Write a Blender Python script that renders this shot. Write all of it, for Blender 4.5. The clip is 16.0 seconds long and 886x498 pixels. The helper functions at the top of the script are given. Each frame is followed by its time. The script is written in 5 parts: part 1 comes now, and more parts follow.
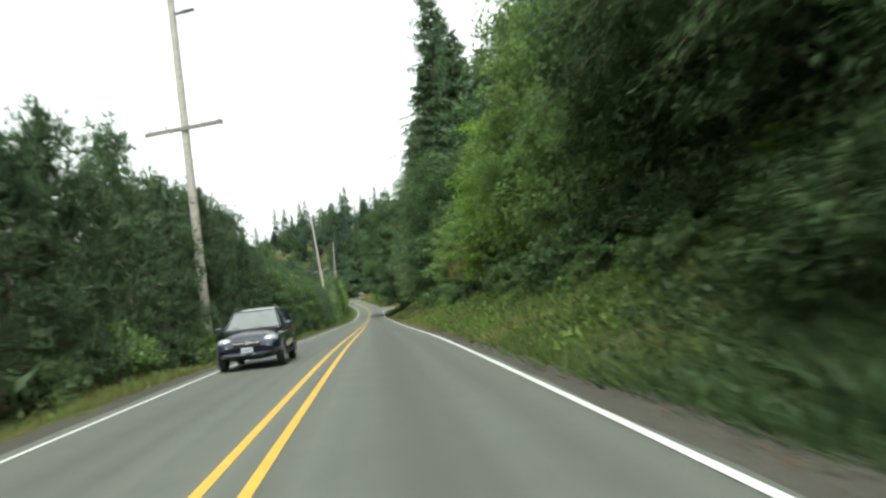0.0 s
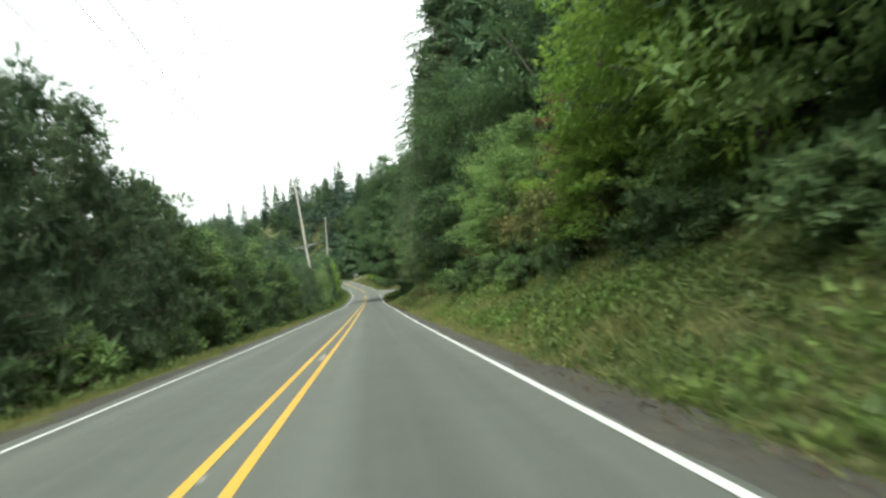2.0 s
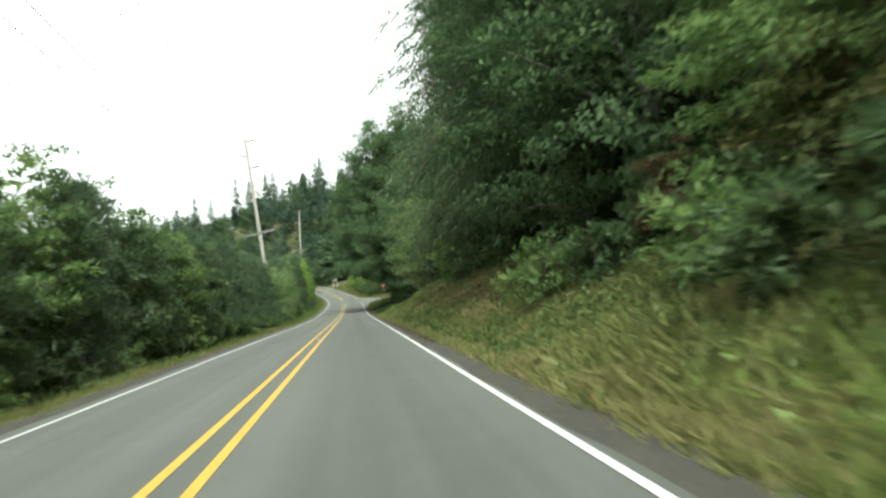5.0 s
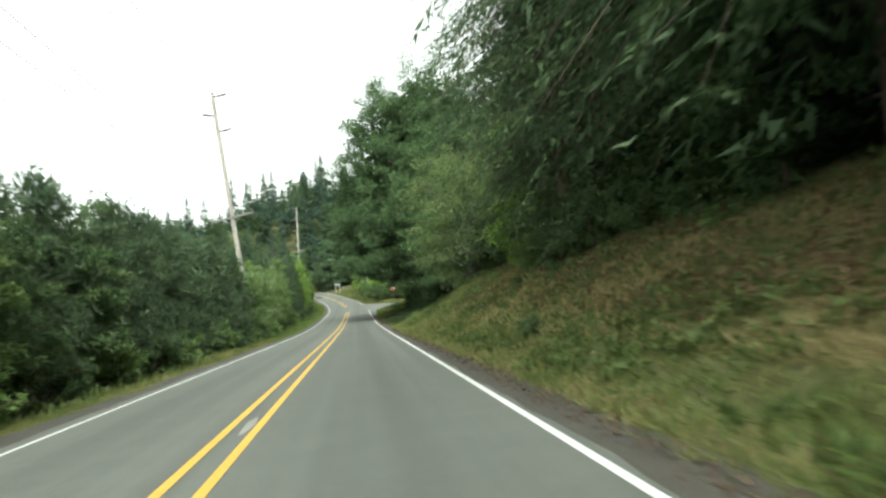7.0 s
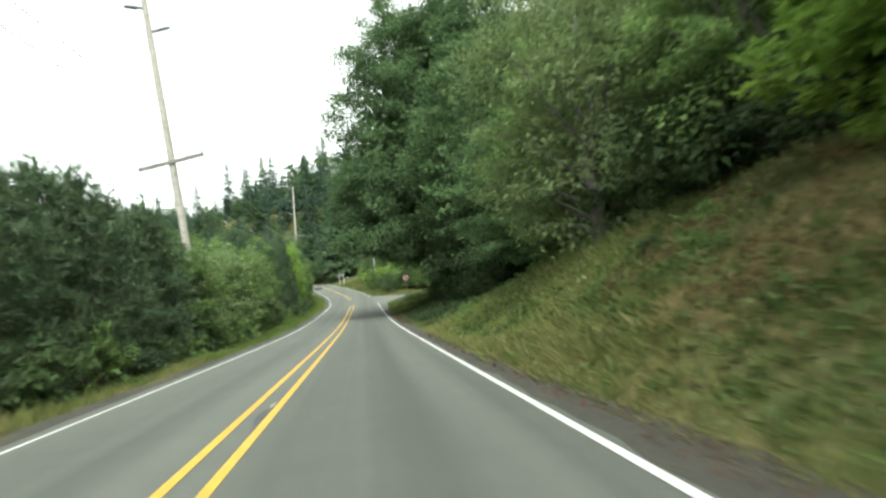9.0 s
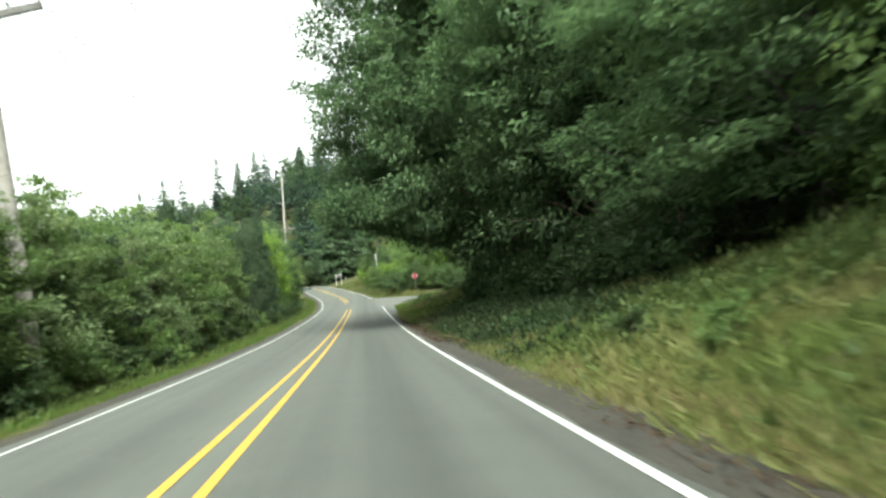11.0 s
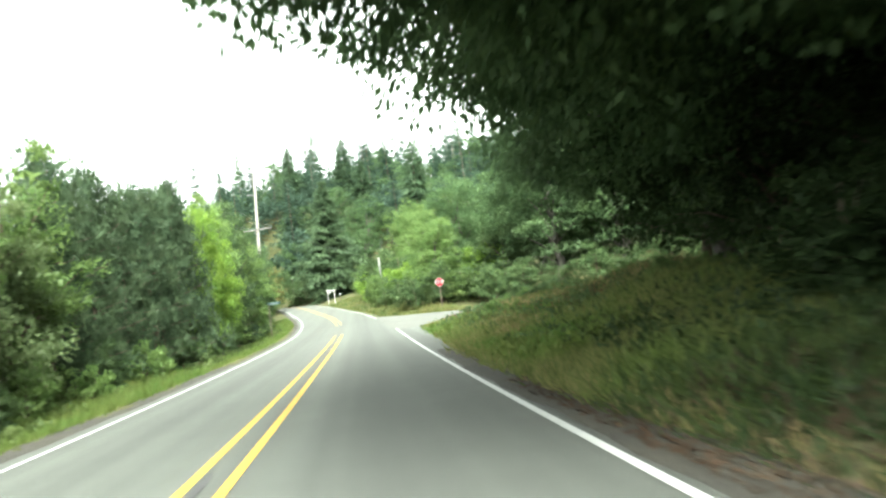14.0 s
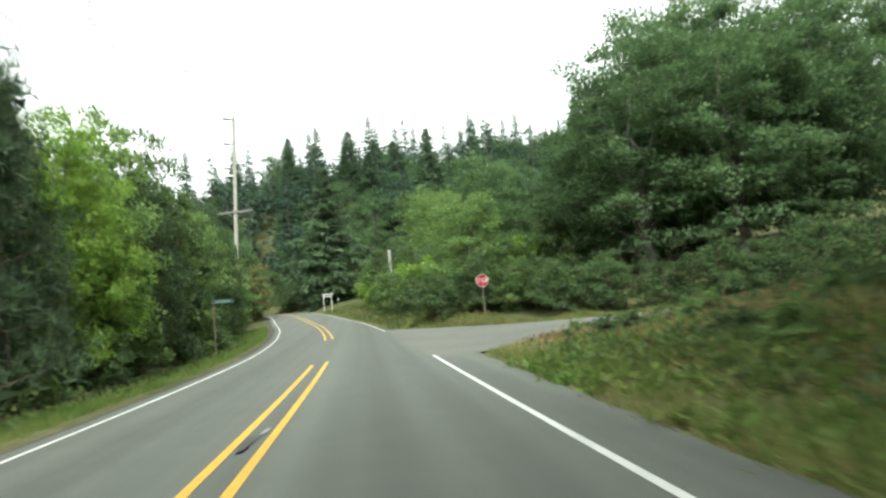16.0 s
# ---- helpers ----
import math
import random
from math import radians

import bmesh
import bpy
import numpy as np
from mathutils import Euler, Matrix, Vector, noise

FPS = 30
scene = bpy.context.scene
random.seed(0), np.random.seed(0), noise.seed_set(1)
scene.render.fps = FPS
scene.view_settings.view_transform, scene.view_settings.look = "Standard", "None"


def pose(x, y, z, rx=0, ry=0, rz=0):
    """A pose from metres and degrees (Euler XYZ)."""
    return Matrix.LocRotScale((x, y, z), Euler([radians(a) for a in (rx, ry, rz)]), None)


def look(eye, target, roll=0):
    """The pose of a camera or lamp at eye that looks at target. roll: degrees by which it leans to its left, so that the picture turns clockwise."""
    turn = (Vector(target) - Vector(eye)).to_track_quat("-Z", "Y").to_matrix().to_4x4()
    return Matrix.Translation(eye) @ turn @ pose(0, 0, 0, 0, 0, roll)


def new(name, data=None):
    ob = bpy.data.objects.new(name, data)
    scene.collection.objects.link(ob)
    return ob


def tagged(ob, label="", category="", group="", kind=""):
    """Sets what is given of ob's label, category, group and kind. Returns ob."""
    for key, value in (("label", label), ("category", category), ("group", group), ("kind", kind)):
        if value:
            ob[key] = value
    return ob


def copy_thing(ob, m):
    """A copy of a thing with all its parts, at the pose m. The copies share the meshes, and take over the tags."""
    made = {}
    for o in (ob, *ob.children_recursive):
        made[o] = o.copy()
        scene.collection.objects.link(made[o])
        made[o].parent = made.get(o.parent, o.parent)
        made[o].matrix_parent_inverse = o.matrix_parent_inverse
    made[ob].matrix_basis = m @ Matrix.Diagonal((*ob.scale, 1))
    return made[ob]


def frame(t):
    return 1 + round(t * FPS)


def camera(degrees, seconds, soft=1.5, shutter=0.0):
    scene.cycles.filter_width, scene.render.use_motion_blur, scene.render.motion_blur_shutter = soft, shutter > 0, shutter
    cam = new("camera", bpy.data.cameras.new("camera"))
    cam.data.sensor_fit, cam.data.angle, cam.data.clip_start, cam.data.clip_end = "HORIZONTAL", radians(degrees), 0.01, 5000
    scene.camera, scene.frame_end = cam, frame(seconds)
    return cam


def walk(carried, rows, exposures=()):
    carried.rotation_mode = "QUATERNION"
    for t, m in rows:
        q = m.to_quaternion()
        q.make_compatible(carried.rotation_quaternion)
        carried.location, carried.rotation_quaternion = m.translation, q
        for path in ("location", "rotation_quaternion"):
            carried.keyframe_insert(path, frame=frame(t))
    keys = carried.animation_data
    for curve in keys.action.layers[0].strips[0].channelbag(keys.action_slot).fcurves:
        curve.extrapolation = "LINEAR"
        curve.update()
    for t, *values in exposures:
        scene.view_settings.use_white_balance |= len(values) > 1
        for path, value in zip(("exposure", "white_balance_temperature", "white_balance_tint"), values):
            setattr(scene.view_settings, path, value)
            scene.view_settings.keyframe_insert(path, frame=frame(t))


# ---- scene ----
cam = camera(62.0, 16.0, soft=2.4, shutter=0.5)
PATH = [
    (0.0, -0.04, 0.0, 1.339, 93.837, 6.542, -5.371),
    (0.5, -0.028, 7.056, 1.413, 93.492, 6.349, -5.48),
    (1.0, 0.016, 13.22, 1.472, 92.849, 6.46, -5.491),
    (1.5, 0.048, 20.017, 1.435, 92.318, 6.518, -5.458),
    (2.0, 0.086, 25.945, 1.387, 92.48, 6.151, -5.637),
    (2.5, 0.113, 31.762, 1.331, 92.563, 4.808, -6.083),
    (3.0, 0.165, 38.222, 1.234, 92.313, 5.364, -6.437),
    (3.5, 0.205, 43.926, 1.138, 92.826, 5.827, -6.781),
    (4.0, 0.222, 50.294, 1.068, 92.674, 4.832, -6.858),
    (6.5, 0.348, 79.911, 0.757, 94.036, 6.334, -7.249),
    (7.0, 0.309, 85.672, 0.731, 93.66, 5.913, -6.687),
    (7.5, 0.287, 91.358, 0.667, 93.441, 5.827, -6.37),
    (8.0, 0.266, 97.67, 0.593, 93.517, 6.37, -6.309),
    (8.5, 0.264, 103.185, 0.557, 93.041, 6.524, -6.399),
    (9.0, 0.274, 109.536, 0.464, 93.192, 6.429, -6.208),
    (11.5, 0.299, 137.268, 0.2, 93.531, 6.57, -6.195),
    (12.0, 0.303, 142.84, 0.167, 93.562, 6.719, -6.208),
    (12.5, 0.266, 149.023, 0.076, 94.093, 6.608, -6.232),
    (13.0, 0.261, 154.478, 0.071, 94.856, 6.24, -6.148),
    (13.5, 0.235, 160.674, 0.067, 94.655, 6.853, -6.047),
    (14.0, 0.225, 166.052, 0.087, 95.194, 7.545, -6.254),
    (14.5, 0.189, 171.431, 0.139, 95.477, 7.222, -6.402),
    (15.0, 0.197, 177.505, 0.235, 95.258, 6.978, -6.346),
    (15.5, 0.144, 182.922, 0.346, 95.93, 6.109, -6.252),
    (16.0, 0.138, 188.826, 0.46, 96.243, 5.453, -6.175),
]
EXPOSURE = ((0.0, 1.5, 6500.0, -3.0), (3.5, 1.68, 6500.0, -3.0), (6.5, 1.75, 6500.0, -3.0), (9.0, 1.8, 6500.0, -3.0), (11.5, 2.1, 6500.0, -3.0), (12.5, 2.35, 6500.0, -3.0), (13.5, 2.8, 6500.0, -3.0), (14.2, 3.0, 6500.0, -3.0), (14.6, 2.95, 6500.0, -3.0), (15.0, 2.6, 6500.0, -3.0), (15.5, 2.1, 6500.0, -3.0), (16.0, 1.75, 6500.0, -3.0))
walk(cam, [(t, pose(*p)) for t, *p in PATH], EXPOSURE)

# ---- light ----
world = bpy.data.worlds.new("overcast_sky")
scene.world = world
world.use_nodes = True
wn = world.node_tree
wn.nodes.clear()
w_out = wn.nodes.new("ShaderNodeOutputWorld")
w_bg = wn.nodes.new("ShaderNodeBackground")
w_sky = wn.nodes.new("ShaderNodeTexSky")
w_sat = wn.nodes.new("ShaderNodeHueSaturation")
w_sky.sky_type = "NISHITA"
w_sky.sun_disc = False
w_sky.sun_elevation = radians(58)
w_sky.sun_rotation = radians(180)
w_sky.dust_density = 4.0
w_sat.inputs["Saturation"].default_value = 0.06
w_bg.inputs["Strength"].default_value = 0.15
wn.links.new(w_sky.outputs[0], w_sat.inputs["Color"])
wn.links.new(w_sat.outputs[0], w_bg.inputs["Color"])
wn.links.new(w_bg.outputs[0], w_out.inputs["Surface"])
sun_data = bpy.data.lights.new("sun", "SUN")
sun_data.energy = 1.4
sun_data.angle = radians(30)
sun_data.color = (1.0, 0.97, 0.92)
sun = new("sun", sun_data)
sun.matrix_world = look((0, -73, 120), (0, 0, 0))

rng = np.random.default_rng(7)


# ---- small helpers ----
def mesh_obj(name, verts, faces, material, parent=None, label="", smooth=False):
    me = bpy.data.meshes.new(name)
    verts = np.asarray(verts, dtype=np.float32)
    if isinstance(faces, np.ndarray):
        k = faces.shape[1]
        me.vertices.add(len(verts))
        me.vertices.foreach_set("co", verts.ravel())
        me.loops.add(faces.size)
        me.loops.foreach_set("vertex_index", faces.ravel().astype(np.int32))
        me.polygons.add(len(faces))
        me.polygons.foreach_set("loop_start", np.arange(0, faces.size, k, dtype=np.int32))
        me.update(calc_edges=True)
    else:
        me.from_pydata([tuple(v) for v in verts], [], faces)
    if smooth:
        me.polygons.foreach_set("use_smooth", np.ones(len(me.polygons), dtype=bool))
    me.materials.append(material)
    ob = new(name, me)
    if parent is not None:
        ob.parent = parent
    if label:
        ob["label"] = label
    return ob


def part(name, bm, material, parent, label="", smooth=False):
    me = bpy.data.meshes.new(name)
    bmesh.ops.recalc_face_normals(bm, faces=bm.faces)
    bm.to_mesh(me)
    bm.free()
    if smooth:
        for p in me.polygons:
            p.use_smooth = True
    me.materials.append(material)
    ob = new(name, me)
    if parent is not None:
        ob.parent = parent
    if label:
        ob["label"] = label
    return ob


def box_bm(size, centre=(0, 0, 0), bevel=0.0, bm=None, rot=None):
    bm = bm or bmesh.new()
    m = Matrix.Translation(centre) @ (rot or Matrix()) @ Matrix.Diagonal((*size, 1))
    r = bmesh.ops.create_cube(bm, size=1.0, matrix=m)
    if bevel:
        edges = list({e for v in r["verts"] for e in v.link_edges})
        bmesh.ops.bevel(bm, geom=edges, offset=bevel, segments=2, affect="EDGES", profile=0.6)
    return bm


def cyl_bm(p, q, r1, r2=None, n=12, bm=None):
    bm = bm or bmesh.new()
    p, q = Vector(p), Vector(q)
    m = Matrix.Translation((p + q) / 2) @ (q - p).to_track_quat("Z", "Y").to_matrix().to_4x4()
    bmesh.ops.create_cone(bm, cap_ends=True, segments=n, radius1=r1, radius2=r1 if r2 is None else r2, depth=(q - p).length, matrix=m)
    return bm


def tube(points, radii, n=7):
    """Verts and quads of a tapered tube along points."""
    pts = np.asarray(points, float)
    tan = np.gradient(pts, axis=0)
    tan /= np.linalg.norm(tan, axis=1)[:, None] + 1e-9
    ref = np.where(np.abs(tan[:, 2:3]) > 0.9, np.array([[1.0, 0, 0]]), np.array([[0, 0, 1.0]]))
    u = np.cross(tan, ref)
    u /= np.linalg.norm(u, axis=1)[:, None] + 1e-9
    v = np.cross(tan, u)
    a = np.linspace(0, 2 * np.pi, n, endpoint=False)
    ring = u[:, None, :] * np.cos(a)[None, :, None] + v[:, None, :] * np.sin(a)[None, :, None]
    verts = (pts[:, None, :] + ring * np.asarray(radii, float)[:, None, None]).reshape(-1, 3)
    i = np.arange(len(pts) - 1)[:, None] * n
    j = np.arange(n)[None, :]
    quads = np.stack([i + j, i + (j + 1) % n, i + n + (j + 1) % n, i + n + j], -1).reshape(-1, 4)
    return verts, quads


def join_geo(list_of_vq):
    vs, qs, o = [], [], 0
    for v, q in list_of_vq:
        vs.append(v)
        qs.append(q + o)
        o += len(v)
    return np.concatenate(vs), np.concatenate(qs)


def smooth01(x, a, b):
    t = np.clip((x - a) / (b - a), 0, 1)
    return t * t * (3 - 2 * t)


# ---- materials ----
def mat(name, base, rough=0.8, metal=0.0, scale=8.0, spread=0.25, bump=0.0, bump_scale=60.0, big=0.6, coords="Object", random_obj=0.0, island=0.0, tint=None, spec=0.3):
    m = bpy.data.materials.new(name)
    m.use_nodes = True
    nt = m.node_tree
    b = nt.nodes["Principled BSDF"]
    b.inputs["Roughness"].default_value = rough
    b.inputs["Metallic"].default_value = metal
    b.inputs["Specular IOR Level"].default_value = spec
    tc = nt.nodes.new("ShaderNodeTexCoord")
    n1 = nt.nodes.new("ShaderNodeTexNoise")
    n1.inputs["Scale"].default_value = scale
    n1.inputs["Detail"].default_value = 6
    n2 = nt.nodes.new("ShaderNodeTexNoise")
    n2.inputs["Scale"].default_value = scale * 0.07
    n2.inputs["Detail"].default_value = 3
    for n in (n1, n2):
        nt.links.new(tc.outputs[coords], n.inputs["Vector"])
    add = nt.nodes.new("ShaderNodeMath")
    add.operation = "MULTIPLY_ADD"
    add.inputs[1].default_value = big
    nt.links.new(n2.outputs["Fac"], add.inputs[0])
    nt.links.new(n1.outputs["Fac"], add.inputs[2])
    ramp = nt.nodes.new("ShaderNodeMapRange")
    ramp.inputs["From Min"].default_value = 0.3 + 0.3 * big
    ramp.inputs["From Max"].default_value = 0.7 + 0.7 * big
    ramp.inputs["To Min"].default_value = 1 - spread
    ramp.inputs["To Max"].default_value = 1 + spread
    nt.links.new(add.outputs[0], ramp.inputs["Value"])
    value = ramp.outputs[0]
    if random_obj:
        oi = nt.nodes.new("ShaderNodeObjectInfo")
        mr = nt.nodes.new("ShaderNodeMapRange")
        mr.inputs["To Min"].default_value = 1 - random_obj
        mr.inputs["To Max"].default_value = 1 + random_obj
        nt.links.new(oi.outputs["Random"], mr.inputs["Value"])
        mu = nt.nodes.new("ShaderNodeMath")
        mu.operation = "MULTIPLY"
        nt.links.new(value, mu.inputs[0])
        nt.links.new(mr.outputs[0], mu.inputs[1])
        value = mu.outputs[0]
    if island:
        ge = nt.nodes.new("ShaderNodeNewGeometry")
        mr = nt.nodes.new("ShaderNodeMapRange")
        mr.inputs["To Min"].default_value = 1 - island
        mr.inputs["To Max"].default_value = 1 + island
        nt.links.new(ge.outputs["Random Per Island"], mr.inputs["Value"])
        mu = nt.nodes.new("ShaderNodeMath")
        mu.operation = "MULTIPLY"
        nt.links.new(value, mu.inputs[0])
        nt.links.new(mr.outputs[0], mu.inputs[1])
        value = mu.outputs[0]
    col = nt.nodes.new("ShaderNodeMix")
    col.data_type = "RGBA"
    col.inputs["A"].default_value = (*base, 1)
    col.inputs["B"].default_value = (*(tint or base), 1)
    nt.links.new(n2.outputs["Fac"], col.inputs["Factor"])
    sc = nt.nodes.new("ShaderNodeVectorMath")
    sc.operation = "SCALE"
    nt.links.new(col.outputs["Result"], sc.inputs[0])
    nt.links.new(value, sc.inputs["Scale"])
    nt.links.new(sc.outputs[0], b.inputs["Base Color"])
    if bump:
        nb = nt.nodes.new("ShaderNodeTexNoise")
        nb.inputs["Scale"].default_value = bump_scale
        nb.inputs["Detail"].default_value = 4
        nt.links.new(tc.outputs[coords], nb.inputs["Vector"])
        bu = nt.nodes.new("ShaderNodeBump")
        bu.inputs["Strength"].default_value = bump
        bu.inputs["Distance"].default_value = 0.02
        nt.links.new(nb.outputs["Fac"], bu.inputs["Height"])
        nt.links.new(bu.outputs[0], b.inputs["Normal"])
    return m


def leaf_mat(name, base, tint, translucent=0.3, island=0.18, obj=0.16, gloss=0.025):
    """Foliage: diffuse and translucent, each leaf and each tree a little different."""
    m = bpy.data.materials.new(name)
    m.use_nodes = True
    nt = m.node_tree
    nt.nodes.clear()
    out = nt.nodes.new("ShaderNodeOutputMaterial")
    ge = nt.nodes.new("ShaderNodeNewGeometry")
    oi = nt.nodes.new("ShaderNodeObjectInfo")
    mix = nt.nodes.new("ShaderNodeMix")
    mix.data_type = "RGBA"
    mix.inputs["A"].default_value = (*base, 1)
    mix.inputs["B"].default_value = (*tint, 1)
    tc = nt.nodes.new("ShaderNodeTexCoord")
    no = nt.nodes.new("ShaderNodeTexNoise")
    no.inputs["Scale"].default_value = 0.7
    nt.links.new(tc.outputs["Object"], no.inputs["Vector"])
    mr0 = nt.nodes.new("ShaderNodeMapRange")
    mr0.inputs["From Min"].default_value = 0.35
    mr0.inputs["From Max"].default_value = 0.7
    nt.links.new(no.outputs["Fac"], mr0.inputs["Value"])
    nt.links.new(mr0.outputs[0], mix.inputs["Factor"])
    mr = nt.nodes.new("ShaderNodeMapRange")
    mr.inputs["To Min"].default_value = 1 - island
    mr.inputs["To Max"].default_value = 1 + island
    nt.links.new(ge.outputs["Random Per Island"], mr.inputs["Value"])
    mo = nt.nodes.new("ShaderNodeMapRange")
    mo.inputs["To Min"].default_value = 1 - obj
    mo.inputs["To Max"].default_value = 1 + obj
    nt.links.new(oi.outputs["Random"], mo.inputs["Value"])
    mu = nt.nodes.new("ShaderNodeMath")
    mu.operation = "MULTIPLY"
    nt.links.new(mr.outputs[0], mu.inputs[0])
    nt.links.new(mo.outputs[0], mu.inputs[1])
    sc = nt.nodes.new("ShaderNodeVectorMath")
    sc.operation = "SCALE"
    nt.links.new(mix.outputs["Result"], sc.inputs[0])
    nt.links.new(mu.outputs[0], sc.inputs["Scale"])
    di = nt.nodes.new("ShaderNodeBsdfDiffuse")
    tr = nt.nodes.new("ShaderNodeBsdfTranslucent")
    gl = nt.nodes.new("ShaderNodeBsdfGlossy")
    gl.inputs["Roughness"].default_value = 0.5
    gl.inputs["Color"].default_value = (0.30, 0.33, 0.30, 1)
    for n in (di, tr):
        nt.links.new(sc.outputs[0], n.inputs["Color"])
    ms = nt.nodes.new("ShaderNodeMixShader")
    ms.inputs[0].default_value = translucent
    nt.links.new(di.outputs[0], ms.inputs[1])
    nt.links.new(tr.outputs[0], ms.inputs[2])
    m2 = nt.nodes.new("ShaderNodeMixShader")
    m2.inputs[0].default_value = gloss
    nt.links.new(ms.outputs[0], m2.inputs[1])
    nt.links.new(gl.outputs[0], m2.inputs[2])
    nt.links.new(m2.outputs[0], out.inputs["Surface"])
    return m


M_WHITE = mat("road_paint_white", (0.38, 0.38, 0.37), 0.7, scale=3, spread=0.12, bump=0.2)
M_YELLOW = mat("road_paint_yellow", (0.37, 0.225, 0.034), 0.7, scale=3, spread=0.14, bump=0.2)
M_BARK = mat("bark", (0.11, 0.085, 0.065), 0.95, scale=6, spread=0.4, bump=0.6, bump_scale=25)
M_BARK_GREY = mat("bark_grey", (0.105, 0.096, 0.085), 0.95, scale=6, spread=0.4, bump=0.5, bump_scale=25)
M_POLE = mat("weathered_pole_wood", (0.28, 0.272, 0.255), 0.9, scale=4, spread=0.3, bump=0.5, bump_scale=30, tint=(0.23, 0.205, 0.172))
M_ARM = mat("grey_crossarm_wood", (0.13, 0.126, 0.118), 0.9, scale=5, spread=0.3, bump=0.4, bump_scale=30)
M_STEEL = mat("galvanised_steel", (0.35, 0.36, 0.36), 0.5, metal=0.8, scale=10, spread=0.2)
M_CERAMIC = mat("insulator_ceramic", (0.10, 0.10, 0.105), 0.3, scale=5, spread=0.1)
M_WIRE = mat("wire_aluminium", (0.16, 0.165, 0.17), 0.6, scale=2, spread=0.1)
L_FIR = leaf_mat("fir_needles", (0.056, 0.092, 0.052), (0.082, 0.126, 0.064), 0.32)
L_PINE = leaf_mat("pine_needles", (0.049, 0.079, 0.044), (0.080, 0.114, 0.057), 0.25)
L_MAPLE = leaf_mat("maple_leaves", (0.054, 0.092, 0.041), (0.084, 0.130, 0.055), 0.45)
L_HEMLOCK = leaf_mat("hemlock_needles", (0.062, 0.098, 0.050), (0.092, 0.136, 0.062), 0.35)
L_ALDER = leaf_mat("alder_leaves", (0.110, 0.178, 0.060), (0.158, 0.224, 0.074), 0.52)
L_LIME = leaf_mat("yellow_green_leaves", (0.152, 0.258, 0.048), (0.220, 0.310, 0.062), 0.55)
L_BUSH = leaf_mat("bush_leaves", (0.060, 0.100, 0.043), (0.095, 0.136, 0.053), 0.5)
L_RUST = leaf_mat("rust_leaves", (0.135, 0.080, 0.046), (0.118, 0.094, 0.048), 0.35)
L_GRASS = leaf_mat("grass_blades", (0.092, 0.124, 0.037), (0.180, 0.165, 0.068), 0.35, obj=0.0)
L_MID = leaf_mat("tall_alder_leaves", (0.070, 0.120, 0.054), (0.102, 0.156, 0.064), 0.5)
L_LITTER = leaf_mat("fallen_leaves", (0.070, 0.046, 0.030), (0.052, 0.040, 0.028), 0.1, obj=0.0)
L_OLIVE = leaf_mat("dry_olive_leaves", (0.135, 0.128, 0.048), (0.098, 0.128, 0.046), 0.45)
L_VERGE = leaf_mat("bright_verge_blades", (0.092, 0.158, 0.036), (0.140, 0.170, 0.050), 0.45, obj=0.0)
L_STRAW = leaf_mat("straw_blades", (0.285, 0.232, 0.112), (0.226, 0.186, 0.094), 0.35, obj=0.0)
L_LUSH = leaf_mat("lush_grass_blades", (0.130, 0.175, 0.050), (0.202, 0.196, 0.078), 0.45, obj=0.0)
# Leaf colour darkened to stand for the shade under the bank's trees.
L_SHADE = leaf_mat("leaves_darkened_for_shade", (0.027, 0.046, 0.019), (0.042, 0.066, 0.025), 0.3, obj=0.1)
L_PALE = leaf_mat("pale_hedge_leaves", (0.136, 0.194, 0.090), (0.188, 0.242, 0.107), 0.52)
L_FARFIR = leaf_mat("far_fir_needles", (0.044, 0.074, 0.053), (0.062, 0.098, 0.064), 0.3)
L_SOFT = leaf_mat("grey_green_alder_leaves", (0.124, 0.172, 0.074), (0.168, 0.212, 0.090), 0.5)
L_CONE = leaf_mat("grey_green_needles", (0.084, 0.132, 0.072), (0.118, 0.174, 0.088), 0.35)
L_FERN = leaf_mat("fern_and_bramble_leaves", (0.066, 0.100, 0.031), (0.098, 0.126, 0.042), 0.42, obj=0.0)

# ---- the road's line and the lie of the land ----
ROAD_LINE = (
    (-80, -1.41, -0.30), (-20, -1.41, -0.13), (10, -1.41, 0.0), (26, -1.41, -0.02), (41, -1.41, -0.22), (56, -1.40, -0.43), (71, -1.40, -0.59),
    (86, -1.40, -0.71), (101, -1.40, -0.84), (116, -1.40, -0.99), (131, -1.41, -1.14), (146, -1.42, -1.27), (161, -1.42, -1.32), (176, -1.40, -1.20),
    (191, -1.37, -0.91), (206, -1.31, -0.52), (221, -1.33, 0.01), (236, -1.98, 0.70), (251, -3.24, 1.61), (266, -5.29, 2.56), (281, -7.22, 3.50),
    (296, -9.2, 4.38), (310, -11.6, 5.25), (325, -14.7, 6.05), (345, -21.0, 6.9), (370, -32.0, 7.8), (420, -64.0, 9.0),
)
_ry = np.arange(-80, 420.5, 1.0)


def _ease(v, k):
    return np.convolve(np.pad(v, k, mode="edge"), np.ones(2 * k + 1) / (2 * k + 1), "valid")


_rx = _ease(np.interp(_ry, [r[0] for r in ROAD_LINE], [r[1] for r in ROAD_LINE]), 5)
_rz = _ease(np.interp(_ry, [r[0] for r in ROAD_LINE], [r[2] for r in ROAD_LINE]), 7)


def road_x(y):
    return np.interp(y, _ry, _rx)


def road_z(y):
    return np.interp(y, _ry, _rz)


SIDE = ((2.0, 223.4), (4.0, 223.2), (7.5, 223.4), (11.0, 223.6), (17.0, 223.6), (40.0, 226.0), (90.0, 240.0))


def side_y(x):
    return np.interp(x, [p[0] for p in SIDE], [p[1] for p in SIDE])


